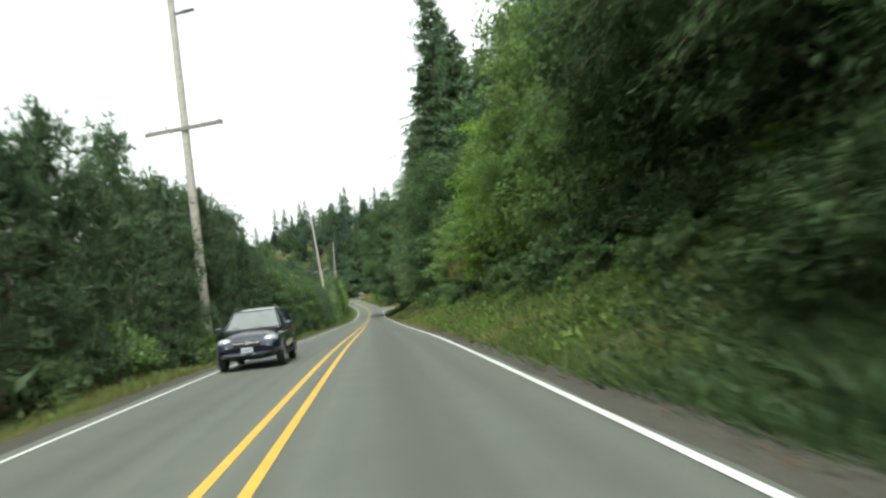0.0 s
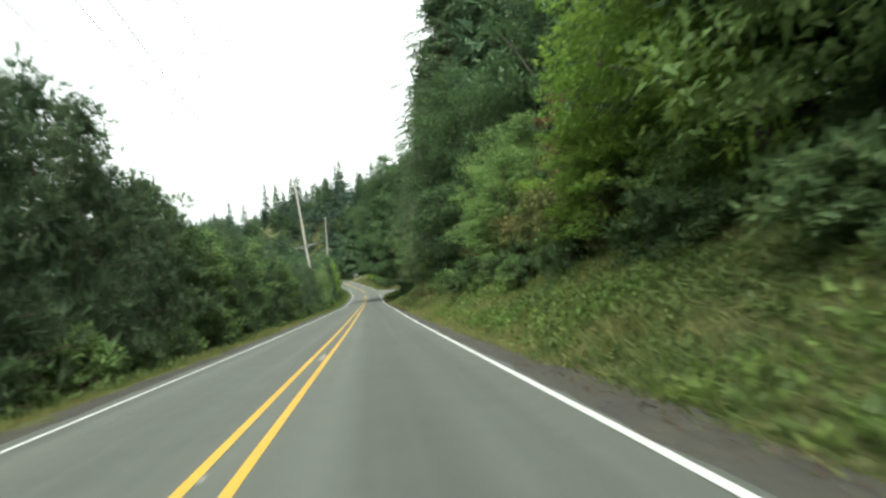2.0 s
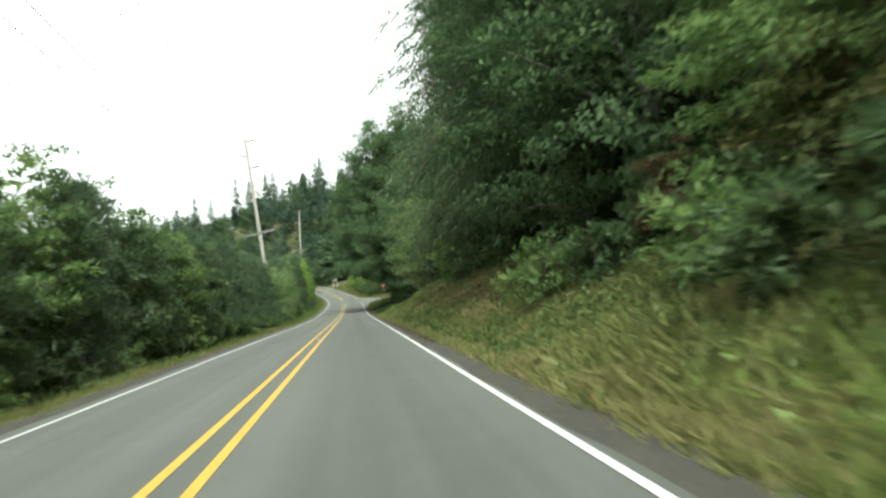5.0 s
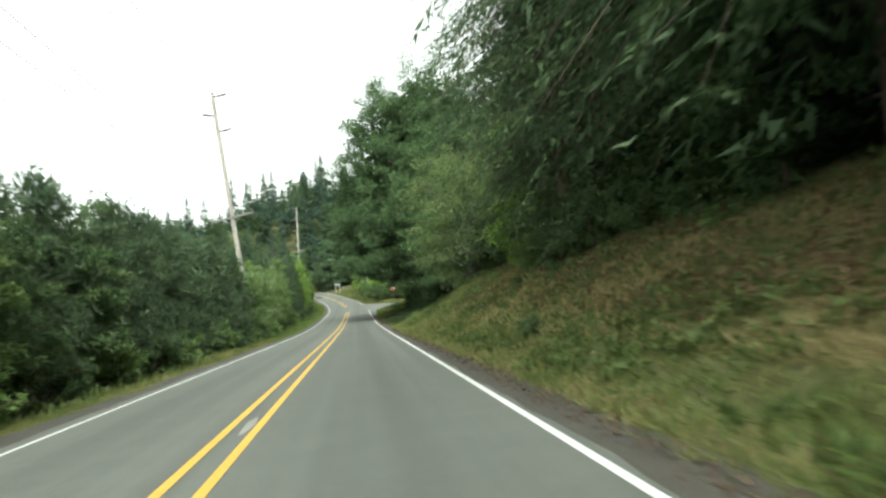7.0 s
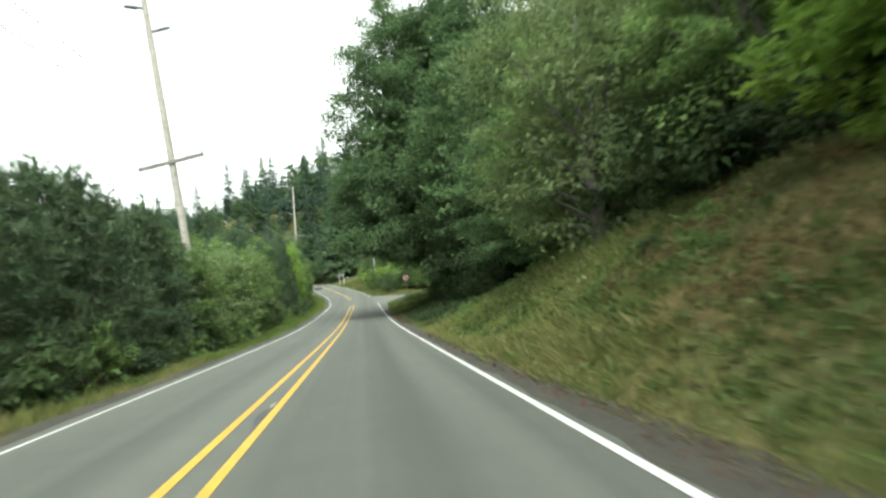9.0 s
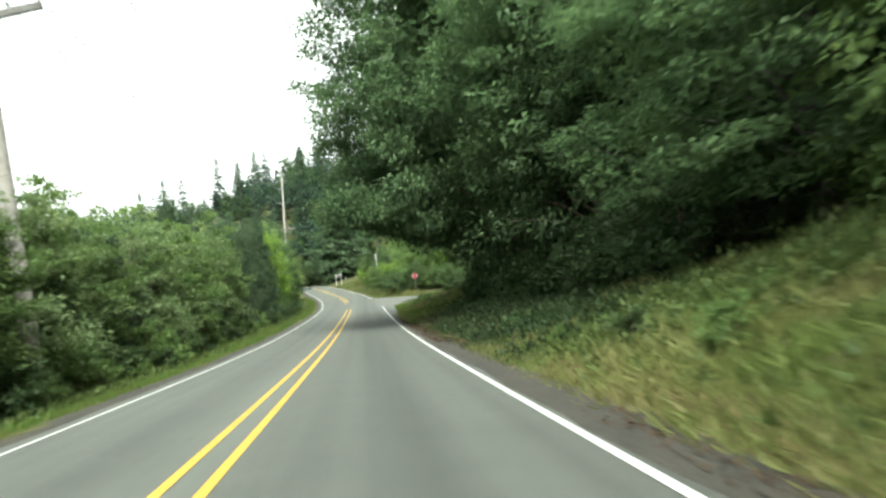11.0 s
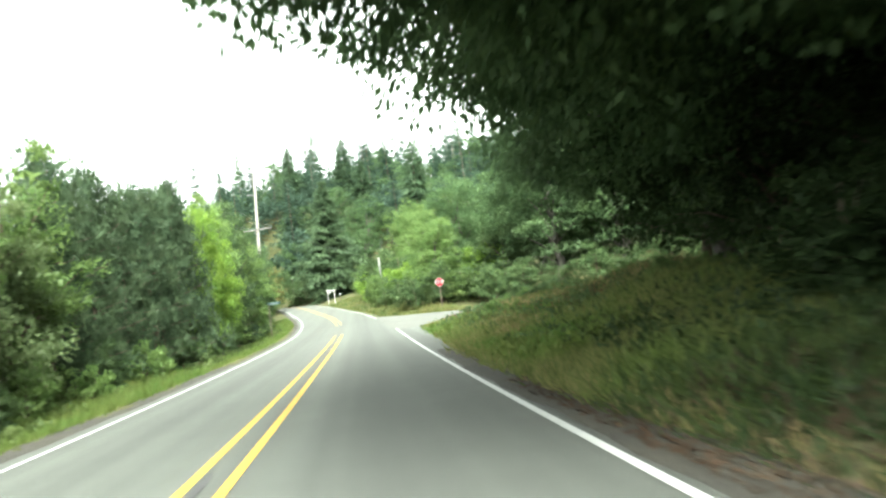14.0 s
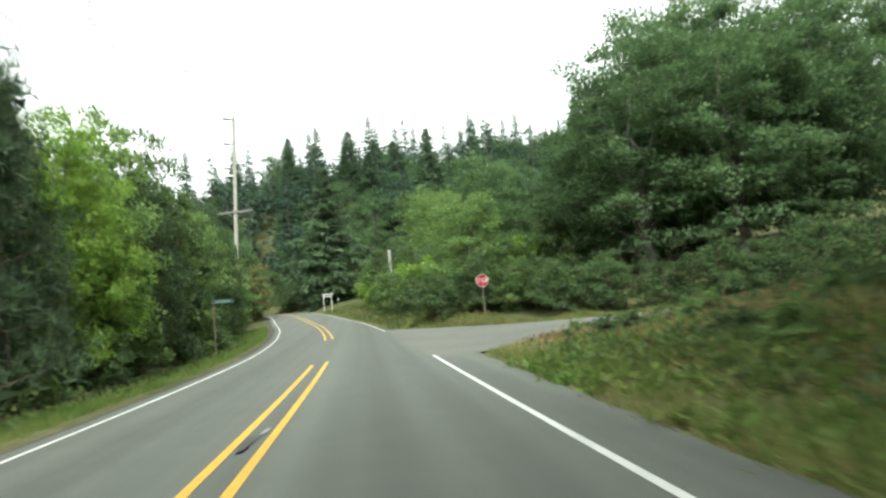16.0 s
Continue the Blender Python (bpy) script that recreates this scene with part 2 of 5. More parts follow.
def side_z(x):
    return np.interp(x, [0, 4, 7.5, 11, 17, 45, 90], [0.12, 0.14, 0.2, 0.28, 0.42, 2.0, 5.0])


def side_h(x, y):
    """The side road's level: it takes up the main road's slope at its mouth."""
    return side_z(x) + (road_z(y) - road_z(224.0)) * (1 - smooth01(x, 4.5, 17.0))


def side_half(x):
    return np.interp(x, [2, 4, 7.5, 11, 16, 90], [13.6, 11.2, 7.6, 5.0, 3.4, 3.0])


def ground_z(x, y):
    x, y = np.asarray(x, float), np.asarray(y, float)
    d = x - road_x(y)
    rz = road_z(y)
    n = 0.12 * np.sin(x * 0.9 + y * 0.31) * np.sin(y * 0.7 - x * 0.2) + 0.2 * np.sin(x * 0.23 + 1.7) * np.sin(y * 0.19)
    # left verge: a shallow dip, then level ground
    left = -0.05 - 0.35 * smooth01(-d, 4.2, 6.5) + 0.25 * smooth01(-d, 6.5, 9) - 2.5 * smooth01(-d, 14, 60)
    # right: the cut bank
    rise = np.interp(y, [-80, 20, 50, 80, 100, 118, 130, 139, 147, 160, 172, 184, 195, 206, 400], [3.4, 3.0, 3.0, 3.1, 3.5, 3.7, 3.6, 3.3, 2.1, 1.8, 1.9, 1.65, 1.5, 1.4, 1.3])
    fade = 1 - smooth01(y, 202, 219)
    bank = -0.05 - 0.08 * smooth01(d, 4.0, 4.4) + fade * (rise * (0.80 * smooth01(d, 3.9, 10.8) + 0.20 * smooth01(d, 8.5, 14)) + 0.20 * np.clip(d - 12, 0, 60) * (1 - 0.85 * smooth01(y, 160, 186)))
    after = smooth01(y, 232, 240)
    bank = bank + after * (0.9 * smooth01(d, 4.5, 9.0) + 0.10 * np.clip(d - 8, 0, 60))
    low = np.where(d < 0, left, bank)
    z = rz + low + n * np.clip((np.abs(d) - 4.8) / 5, 0, 1)
    # the wooded hill ahead
    hill = 38 * smooth01(y, 285, 470) * smooth01(x, -190, -20) + 10 * smooth01(x, 30, 120) * smooth01(y, 230, 420)
    z = z + hill * np.maximum(smooth01(np.abs(d), 5, 45), smooth01(y, 345, 400))
    # side road bed
    k = (1 - smooth01(np.abs(y - side_y(x)), side_half(x) + 0.2, side_half(x) + 3.5)) * smooth01(d, 4.0, 6.5) * (1 - smooth01(x, 70, 90))
    z = z * (1 - k) + (side_h(x, y) - 0.06) * k
    near = (np.abs(d) < 4.05) & (y < 352)
    return np.where(near, rz - 0.08, z)


def gz(x, y):
    return float(ground_z(np.array([x]), np.array([y]))[0])


# ---- ground ----
def ground_material():
    m = mat("verge_soil_and_grass", (0.044, 0.056, 0.021), 0.95, scale=1.6, spread=0.55, bump=0.8, bump_scale=9, tint=(0.074, 0.066, 0.032), coords="Object", big=0.8, spec=0.1)
    return m


def axis_steps(stops):
    out = []
    for (a, b, s) in stops:
        out += list(np.arange(a, b, s))
    return np.array(out + [stops[-1][1]])


gx = axis_steps([(-900, -150, 75), (-150, -30, 10), (-30, -12, 2), (-12, 22, 0.5), (22, 60, 3), (60, 200, 14), (200, 900, 100)])
gy = axis_steps([(-500, -60, 60), (-60, -10, 5), (-10, 184, 1.0), (184, 242, 0.5), (242, 262, 1.0), (262, 340, 3), (340, 520, 12), (520, 1500, 120)])
GX, GY = np.meshgrid(gx, gy)
GZ = ground_z(GX, GY)
nx_, ny_ = len(gx), len(gy)
ii = (np.arange(ny_ - 1)[:, None] * nx_ + np.arange(nx_ - 1)[None, :]).ravel()
ground = mesh_obj("ground", np.stack([GX, GY, GZ], -1).reshape(-1, 3), np.stack([ii, ii + 1, ii + nx_ + 1, ii + nx_], -1), ground_material(), smooth=True)
tagged(ground, "grassy verges, cut bank and wooded hillside ground", "ground", kind="structure")


# ---- road ----
def asphalt_material(name, base, wheel=0.12):
    m = mat(name, base, 0.85, scale=1.2, spread=0.10, bump=0.25, bump_scale=140, big=0.9, spec=0.35)
    nt = m.node_tree
    b = nt.nodes["Principled BSDF"]
    src = b.inputs["Base Color"].links[0].from_socket
    tc = nt.nodes.new("ShaderNodeTexCoord")
    mp = nt.nodes.new("ShaderNodeMapping")
    mp.inputs["Scale"].default_value = (1.5, 0.012, 0.01)
    no = nt.nodes.new("ShaderNodeTexNoise")
    no.inputs["Scale"].default_value = 1.0
    no.inputs["Detail"].default_value = 2
    nt.links.new(tc.outputs["Object"], mp.inputs[0])
    nt.links.new(mp.outputs[0], no.inputs["Vector"])
    fine = nt.nodes.new("ShaderNodeTexNoise")
    fine.inputs["Scale"].default_value = 60
    nt.links.new(tc.outputs["Object"], fine.inputs["Vector"])
    mr = nt.nodes.new("ShaderNodeMapRange")
    mr.inputs["From Min"].default_value = 0.3
    mr.inputs["From Max"].default_value = 0.7
    mr.inputs["To Min"].default_value = 1 - wheel * 1.6
    mr.inputs["To Max"].default_value = 1 + wheel * 1.6
    nt.links.new(no.outputs["Fac"], mr.inputs["Value"])
    mr2 = nt.nodes.new("ShaderNodeMapRange")
    mr2.inputs["From Min"].default_value = 0.3
    mr2.inputs["From Max"].default_value = 0.7
    mr2.inputs["To Min"].default_value = 0.82
    mr2.inputs["To Max"].default_value = 1.18
    nt.links.new(fine.outputs["Fac"], mr2.inputs["Value"])
    mu = nt.nodes.new("ShaderNodeMath")
    mu.operation = "MULTIPLY"
    nt.links.new(mr.outputs[0], mu.inputs[0])
    nt.links.new(mr2.outputs[0], mu.inputs[1])
    # right lane darker overall; oil and rubber darken lane middles, wheel tracks stay paler
    sep = nt.nodes.new("ShaderNodeSeparateXYZ")
    nt.links.new(tc.outputs["Object"], sep.inputs[0])
    value = mu.outputs[0]
    for centre, half, depth in ((0.65, 1.75, 0.12), (0.45, 0.50, 0.10), (-3.15, 0.55, 0.12), (1.85, 0.22, -0.05), (-0.75, 0.25, -0.04)):
        off = nt.nodes.new("ShaderNodeMath")
        off.operation = "SUBTRACT"
        off.inputs[1].default_value = centre
        nt.links.new(sep.outputs["X"], off.inputs[0])
        ab = nt.nodes.new("ShaderNodeMath")
        ab.operation = "ABSOLUTE"
        nt.links.new(off.outputs[0], ab.inputs[0])
        band = nt.nodes.new("ShaderNodeMapRange")
        band.interpolation_type = "SMOOTHSTEP"
        band.inputs["From Min"].default_value = 0.35 * half
        band.inputs["From Max"].default_value = 1.3 * half
        band.inputs["To Min"].default_value = 1 - depth
        band.inputs["To Max"].default_value = 1.0
        nt.links.new(ab.outputs[0], band.inputs["Value"])
        mb = nt.nodes.new("ShaderNodeMath")
        mb.operation = "MULTIPLY"
        nt.links.new(value, mb.inputs[0])
        nt.links.new(band.outputs[0], mb.inputs[1])
        value = mb.outputs[0]
    sc = nt.nodes.new("ShaderNodeVectorMath")
    sc.operation = "SCALE"
    nt.links.new(src, sc.inputs[0])
    nt.links.new(value, sc.inputs["Scale"])
    nt.links.new(sc.outputs[0], b.inputs["Base Color"])
    return m


M_ASPHALT = asphalt_material("asphalt", (0.069, 0.074, 0.065))
M_SHOULDER = mat("shoulder_gravel", (0.041, 0.040, 0.036), 0.95, scale=14, spread=0.4, bump=0.9, bump_scale=60, tint=(0.040, 0.036, 0.026))
M_SIDE = mat("worn_pale_asphalt", (0.070, 0.074, 0.066), 0.9, scale=3, spread=0.2, bump=0.3, bump_scale=90, tint=(0.092, 0.092, 0.081))
M_DARKPATCH = mat("tar_patch", (0.035, 0.035, 0.035), 0.6, scale=6, spread=0.3)


def normals_at(ys):
    dx = np.gradient(road_x(ys), ys)
    ln = np.sqrt(1 + dx * dx)
    return np.stack([1 / ln, -dx / ln], -1)


def ribbon(offsets, heights, y0, y1, step=1.0, ragged=None):
    ys = np.arange(y0, y1 + 0.01, step)
    n = normals_at(ys)
    rows = []
    for k, (o, h) in enumerate(zip(offsets, heights)):
        oo = np.full_like(ys, o)
        if ragged is not None:
            oo = oo + ragged[k] * (np.sin(ys * 1.3 + k) * 0.5 + np.sin(ys * 0.47 + 2 * k) * 0.5 + 0.4 * np.sin(ys * 3.1))
        rows.append(np.stack([road_x(ys) + n[:, 0] * oo, ys + n[:, 1] * oo, road_z(ys) + h], -1))
    v = np.stack(rows, 1)
    m_, k_ = v.shape[:2]
    i = (np.arange(m_ - 1)[:, None] * k_ + np.arange(k_ - 1)[None, :]).ravel()
    return v.reshape(-1, 3), np.stack([i, i + 1, i + k_ + 1, i + k_], -1)


v, q = ribbon((-3.78, -3.66, -3.3, -1.6, 0, 1.8, 3.6, 3.74, 3.84), (-0.10, -0.012, -0.004, 0.0, 0.0, 0.0, -0.004, -0.014, -0.10), -60, 350, ragged=(0.05, 0.05, 0, 0, 0, 0, 0, 0.06, 0.06))
road = mesh_obj("road", v, q, M_ASPHALT, smooth=True)
tagged(road, "two-lane grey asphalt country road with painted lines", "road", kind="structure")
for nm, off, wid, m_, spans in (
    ("edge_line", -3.265, 0.095, M_WHITE, ((-60, 350),)),
    ("edge_line", 3.588, 0.10, M_WHITE, ((-60, 212.3), (235.5, 350))),
    ("centre_line", -0.215, 0.12, M_YELLOW, ((-60, 213.2), (230.8, 350))),
    ("centre_line", 0.215, 0.12, M_YELLOW, ((-60, 214.2), (231.8, 350))),
):
    for a, b in spans:
        v, q = ribbon((off - wid / 2, off + wid / 2), (0.006, 0.006), a, b)
        mesh_obj(nm, v, q, m_, road, "worn white edge line" if m_ is M_WHITE else "double yellow centre line")

v, q = ribbon((3.66, 4.05, 4.5, 4.95), (-0.02, -0.022, -0.03, -0.25), -60, 190, ragged=(0, 0.02, 0.10, 0.12))
shoulder_r = mesh_obj("shoulder", v, q, M_SHOULDER, smooth=True)
ys_ = np.arange(189.5, 213.6, 0.5)
rows = []
for f_, h_ in ((0.0, -0.010), (0.35, -0.009), (0.8, -0.014), (1.0, -0.22)):
    o_ = 3.66 + f_ * np.interp(ys_, [189.5, 212], [1.0, 1.6]) + 0.05 * f_ * np.sin(ys_ * 1.7)
    rows.append(np.stack([road_x(ys_) + o_, ys_, road_z(ys_) + h_], -1))
v = np.stack(rows, 1)
i = (np.arange(len(ys_) - 1)[:, None] * 4 + np.arange(3)[None, :]).ravel()
widening = mesh_obj("shoulder", v.reshape(-1, 3), np.stack([i, i + 1, i + 5, i + 4], -1), M_ASPHALT, smooth=True)
tagged(widening, "paved shoulder widening towards the junction", "shoulder", kind="structure")
tagged(shoulder_r, "narrow brown gravel shoulder at the foot of the bank", "shoulder", kind="structure")
left_edge = [ribbon((-4.9, -4.5, -3.6), (-0.30, -0.07, -0.02), -60, 198, ragged=(0.15, 0.1, 0)), ribbon((-4.35, -4.05, -3.6), (-0.30, -0.07, -0.02), 198, 330, ragged=(0.1, 0.08, 0))]
v, q = join_geo(left_edge)
shoulder_l = mesh_obj("shoulder", v, q, M_SHOULDER, smooth=True)
tagged(shoulder_l, "narrow dirt shoulder beside the left lane", "shoulder", kind="structure")

# side road, flaring into the main one
sx = np.concatenate([np.arange(1.2, 16, 0.5), np.arange(16, 80, 2)])
rows = []
for f_ in np.linspace(-1, 1, 9):
    yy = side_y(sx) + f_ * side_half(sx)
    zz = road_z(yy) * (1 - smooth01(sx, 2.4, 6)) + side_h(sx, yy) * smooth01(sx, 2.4, 6)
    rows.append(np.stack([sx, yy, zz + 0.004 - 0.008 * f_ * f_ - 0.02 * (sx < 2.2)], -1))
v = np.stack(rows, 1)
m_, k_ = v.shape[:2]
i = (np.arange(m_ - 1)[:, None] * k_ + np.arange(k_ - 1)[None, :]).ravel()
side_road = mesh_obj("side_road", v.reshape(-1, 3), np.stack([i, i + k_, i + k_ + 1, i + 1], -1), M_SIDE, smooth=True)
tagged(side_road, "pale worn side road climbing away from the junction", "road", kind="structure")


# ---- foliage builders ----
def unit(a):
    return a / (np.linalg.norm(a, axis=-1, keepdims=True) + 1e-9)


def leaves(P, axis, normal, length, width, kite=False):
    """A pointed leaf at each place P."""
    a = unit(axis)
    b = unit(np.cross(normal, a))
    L, W = np.asarray(length).reshape(-1, 1), np.asarray(width).reshape(-1, 1)
    if kite:
        v = np.stack([P, P + a * L * 0.4 + b * W * 0.5, P + a * L, P + a * L * 0.4 - b * W * 0.5], 1).reshape(-1, 3)
        return v, np.arange(len(v)).reshape(-1, 4)
    v = np.stack([P - b * W * 0.5, P + a * L + b * W * 0.12, P + b * W * 0.5], 1).reshape(-1, 3)
    return v, np.arange(len(v)).reshape(-1, 3)


def rand_dirs(r, n):
    return unit(r.normal(size=(n, 3)))


def limb(r, start, end, r0, r1, sag=0.0, n=5, sides=5):
    t = np.linspace(0, 1, n)[:, None]
    p = np.asarray(start) * (1 - t) + np.asarray(end) * t
    ln = np.linalg.norm(np.asarray(end) - np.asarray(start))
    p = p + r.normal(size=(n, 3)) * 0.03 * ln * (t * (1 - t) * 4)
    p[:, 2] += sag * (t[:, 0] * (1 - t[:, 0])) * 4
    return tube(p, np.linspace(r0, r1, n), sides)


def broadleaf_geo(seed, h, radius, base, clumps, per, leaf, squash=1.0, lean=(0, 0), droop=0.2, clump_r=0.24, lobes=0.28, low=1.25, kite=False, shell=0.35, lift=0.0, core=1.7, heart=9, skirt=0):
    """Trunk, limbs and a crown of leaves in uneven clumps."""
    r = np.random.default_rng(seed)
    top = np.array([lean[0], lean[1], h * 0.82])
    mid = (h + base) / 2
    half = (h - base) / 2
    wood = [limb(r, (0, 0, -0.4), top, 0.018 * h + 0.05, 0.03, n=9 if h > 6 else 5, sides=9 if h > 6 else 5)]
    d = rand_dirs(r, clumps)
    d[:, 2] = d[:, 2] * 0.95 + 0.08
    rad = r.uniform(shell, 1.0, clumps) ** 0.55
    lob = 1 + lobes * np.sin(d[:, 0] * 4 + seed) * np.sin(d[:, 1] * 3.3 + 2 * seed) + lobes * 0.6 * r.normal(size=clumps) * 0.6
    fr = np.minimum(rad * lob, 1.06)
    wid = radius * (1 - 0.25 * np.clip(d[:, 2], 0, 1)) * np.clip(1 - d[:, 2] ** 2, 0.05, 1) ** -0.22
    C = np.stack([d[:, 0] * wid * fr + lean[0] * 0.8, d[:, 1] * wid * fr + lean[1] * 0.8, base + 2 * half * np.clip((1 + d[:, 2] * np.clip(fr, 0, 1.08)) / 2, 0, 1.05) ** low], -1)
    if lift:
        C[:, 2] = np.maximum(C[:, 2], 0.1 + lift * np.clip(-C[:, 0], 0, None) + 0.40 * np.clip(C[:, 1] - 1.0, 0, 8) * (C[:, 0] < -4) + r.uniform(0, 1.2, clumps))
    if skirt:
        # low boughs that reach out over the road
        a, q = r.uniform(-0.9, 0.15, skirt), radius * r.uniform(0.45, 1.0, skirt)
        low_x = -np.cos(a) * q
        C = np.concatenate([C, np.stack([low_x, np.sin(a) * q, 1.5 + lift * -low_x + 6.5 * r.uniform(0, 1, skirt) ** 1.7], -1)])
        clumps += skirt
    for k in range(0, clumps, max(1, clumps // (16 if h > 6 else 7))):
        s = np.clip((C[k, 2] - base) / (h - base) * 0.6, 0.02, 0.7)
        st = np.array([lean[0] * s, lean[1] * s, base * 0.7 + (h * 0.75 - base * 0.7) * s])
        wood.append(limb(r, st, C[k], 0.007 * h + 0.02, 0.015, sag=0.03 * h, n=4, sides=4))
    V, Q, o = [], [], 0
    cr = radius * clump_r * r.uniform(0.6, 1.35, clumps)
    n = clumps * per
    idx = np.repeat(np.arange(clumps), per)
    dd = rand_dirs(r, n)
    rr = r.uniform(0.12, 1.0, n) ** 0.55
    P = C[idx] + dd * (rr * cr[idx])[:, None] * np.array([1.15, 1.15, 0.62 * squash])
    out = unit(P - np.array([lean[0] * 0.6, lean[1] * 0.6, mid - 0.3 * half]))
    nor = unit(out * 0.5 + np.array([0, 0, 0.9]) + r.normal(size=(n, 3)) * 0.32)
    ax = unit(out * 0.8 + r.normal(size=(n, 3)) * 0.7 - np.array([0, 0, droop]))
    ln = leaf * r.uniform(0.6, 1.35, n)
    # larger shaded leaves fill the heart of the crown
    m = max(60, n // heart)
    k = r.integers(0, clumps, m)
    heart = np.array([lean[0] * 0.6, lean[1] * 0.6, mid])
    Pc = heart + (C[k] - heart) * r.uniform(0.30, 0.82, (m, 1)) + r.normal(size=(m, 3)) * 0.04 * radius
    Pc[:, 2] = np.maximum(Pc[:, 2], C[k, 2] * 0.9)
    lc = leaf * core * r.uniform(0.7, 1.3, m)
    P, ax, nor, ln = np.concatenate([P, Pc]), np.concatenate([ax, rand_dirs(r, m)]), np.concatenate([nor, rand_dirs(r, m)]), np.concatenate([ln, lc])
    crown = leaves(P, ax, nor, ln, ln * 0.56, kite)
    return join_geo(wood), crown


def fir_geo(seed, h, radius, whorls, twigs=9, droop=0.35, base=0.06, gap=0.0, dense=7, fine=0, wood_min=0.12, taper=0.72, needle=0.0):
    """A fir: straight trunk, tiers of drooping branches with flat sprays of needles."""
    r = np.random.default_rng(seed)
    wood = [tube([(0, 0, -0.4), (0.02 * h * r.normal() * 0.3, 0, h * 0.5), (0, 0, h * 0.985)], (0.012 * h + 0.06, 0.008 * h + 0.03, 0.02), 8)]
    P, A, N, L, W = [], [], [], [], []
    for k in range(whorls):
        t = (k + r.uniform(0, 0.6)) / whorls
        z = h * (base + (0.985 - base) * t)
        reach = radius * (1 - t) ** taper * min(1.0, 0.55 + 2.5 * t) + 0.12
        nb = int(dense - 3.0 * t) + 1
        a0 = r.uniform(0, 6.28)
        for j in range(nb):
            if r.uniform() < gap:
                continue
            a = a0 + 6.283 * j / nb + r.normal() * 0.25
            ln = reach * r.uniform(0.45, 1.25)
            z = h * (base + (0.985 - base) * min(0.99, t + r.uniform(-0.6, 0.6) / whorls))
            dirv = np.array([math.cos(a), math.sin(a), 0.0])
            dr = droop * r.uniform(0.6, 1.4) * (1 - 0.9 * t)
            s = np.linspace(0.14, 1.0, twigs)
            pts = dirv[None] * (s * ln)[:, None]
            pts[:, 2] = z + ln * (0.12 * s - dr * s * s) + (0.35 * ln * t) * s
            if reach > wood_min * radius:
                wood.append(tube([(0, 0, z), pts[twigs // 2], pts[-1]], (0.03 * ln ** 0.5 + 0.01, 0.02, 0.006), 3))
            side = np.array([-dirv[1], dirv[0], 0])
            tw = ln * (0.48 * (1 - s * 0.72)) + 0.12
            for sg in (-1, 1):
                ax = unit(dirv[None] * 0.75 + sg * side[None] * r.uniform(0.6, 1.1, (twigs, 1)) + np.array([0, 0, -0.35]) * r.uniform(0.2, 1.6, (twigs, 1)))
                if fine:
                    for f in range(fine):
                        u_ = (f + r.uniform(0.0, 0.8, (twigs, 1))) / fine
                        p = pts + ax * (tw[:, None] * u_)
                        p[:, 2] -= 0.25 * (u_[:, 0] ** 2) * tw
                        P.append(p), A.append(ax + r.normal(size=(twigs, 3)) * 0.55 - np.array([0, 0, 0.45])), N.append(np.tile([0, 0, 1.0], (twigs, 1)) + r.normal(size=(twigs, 3)) * 0.45)
                        q = ((0.34 * tw + 0.20) if not needle else np.full(twigs, needle)) * r.uniform(0.7, 1.3, twigs)
                        L.append(q), W.append(q * 0.30)
                else:
                    P.append(pts), A.append(ax), N.append(np.tile([0, 0, 1.0], (twigs, 1)) + r.normal(size=(twigs, 3)) * 0.35)
                    L.append(tw * r.uniform(0.7, 1.2, twigs)), W.append(tw * 0.36 * r.uniform(0.7, 1.2, twigs))
            nc = max(1, twigs // 4)
            if not needle:
                P.append(pts[1:1 + 2 * nc:2]), A.append(np.tile(dirv, (nc, 1)) + r.normal(size=(nc, 3)) * 0.5 - np.array([0, 0, 0.3])), N.append(np.tile([0, 0, 1.0], (nc, 1)) + r.normal(size=(nc, 3)) * 0.6)
                L.append(np.full(nc, 0.42 * ln + 0.15)), W.append(np.full(nc, 0.24 * ln + 0.1))
            n3 = min(3, twigs)
            P.append(pts[-n3:]), A.append(np.tile(dirv + np.array([0, 0, -0.5 * dr]), (n3, 1)) + r.normal(size=(n3, 3)) * 0.2), N.append(np.tile([0, 0, 1.0], (n3, 1)))
            k3 = 0.14 if fine else 0.3
            tip = needle * 1.3 if needle else k3 * ln + 0.1
            L.append(np.full(n3, tip)), W.append(np.full(n3, 0.4 * tip))
    P, A, N, L, W = (np.concatenate(x) for x in (P, A, N, L, W))
    return join_geo(wood), leaves(P, A, N, L, W)


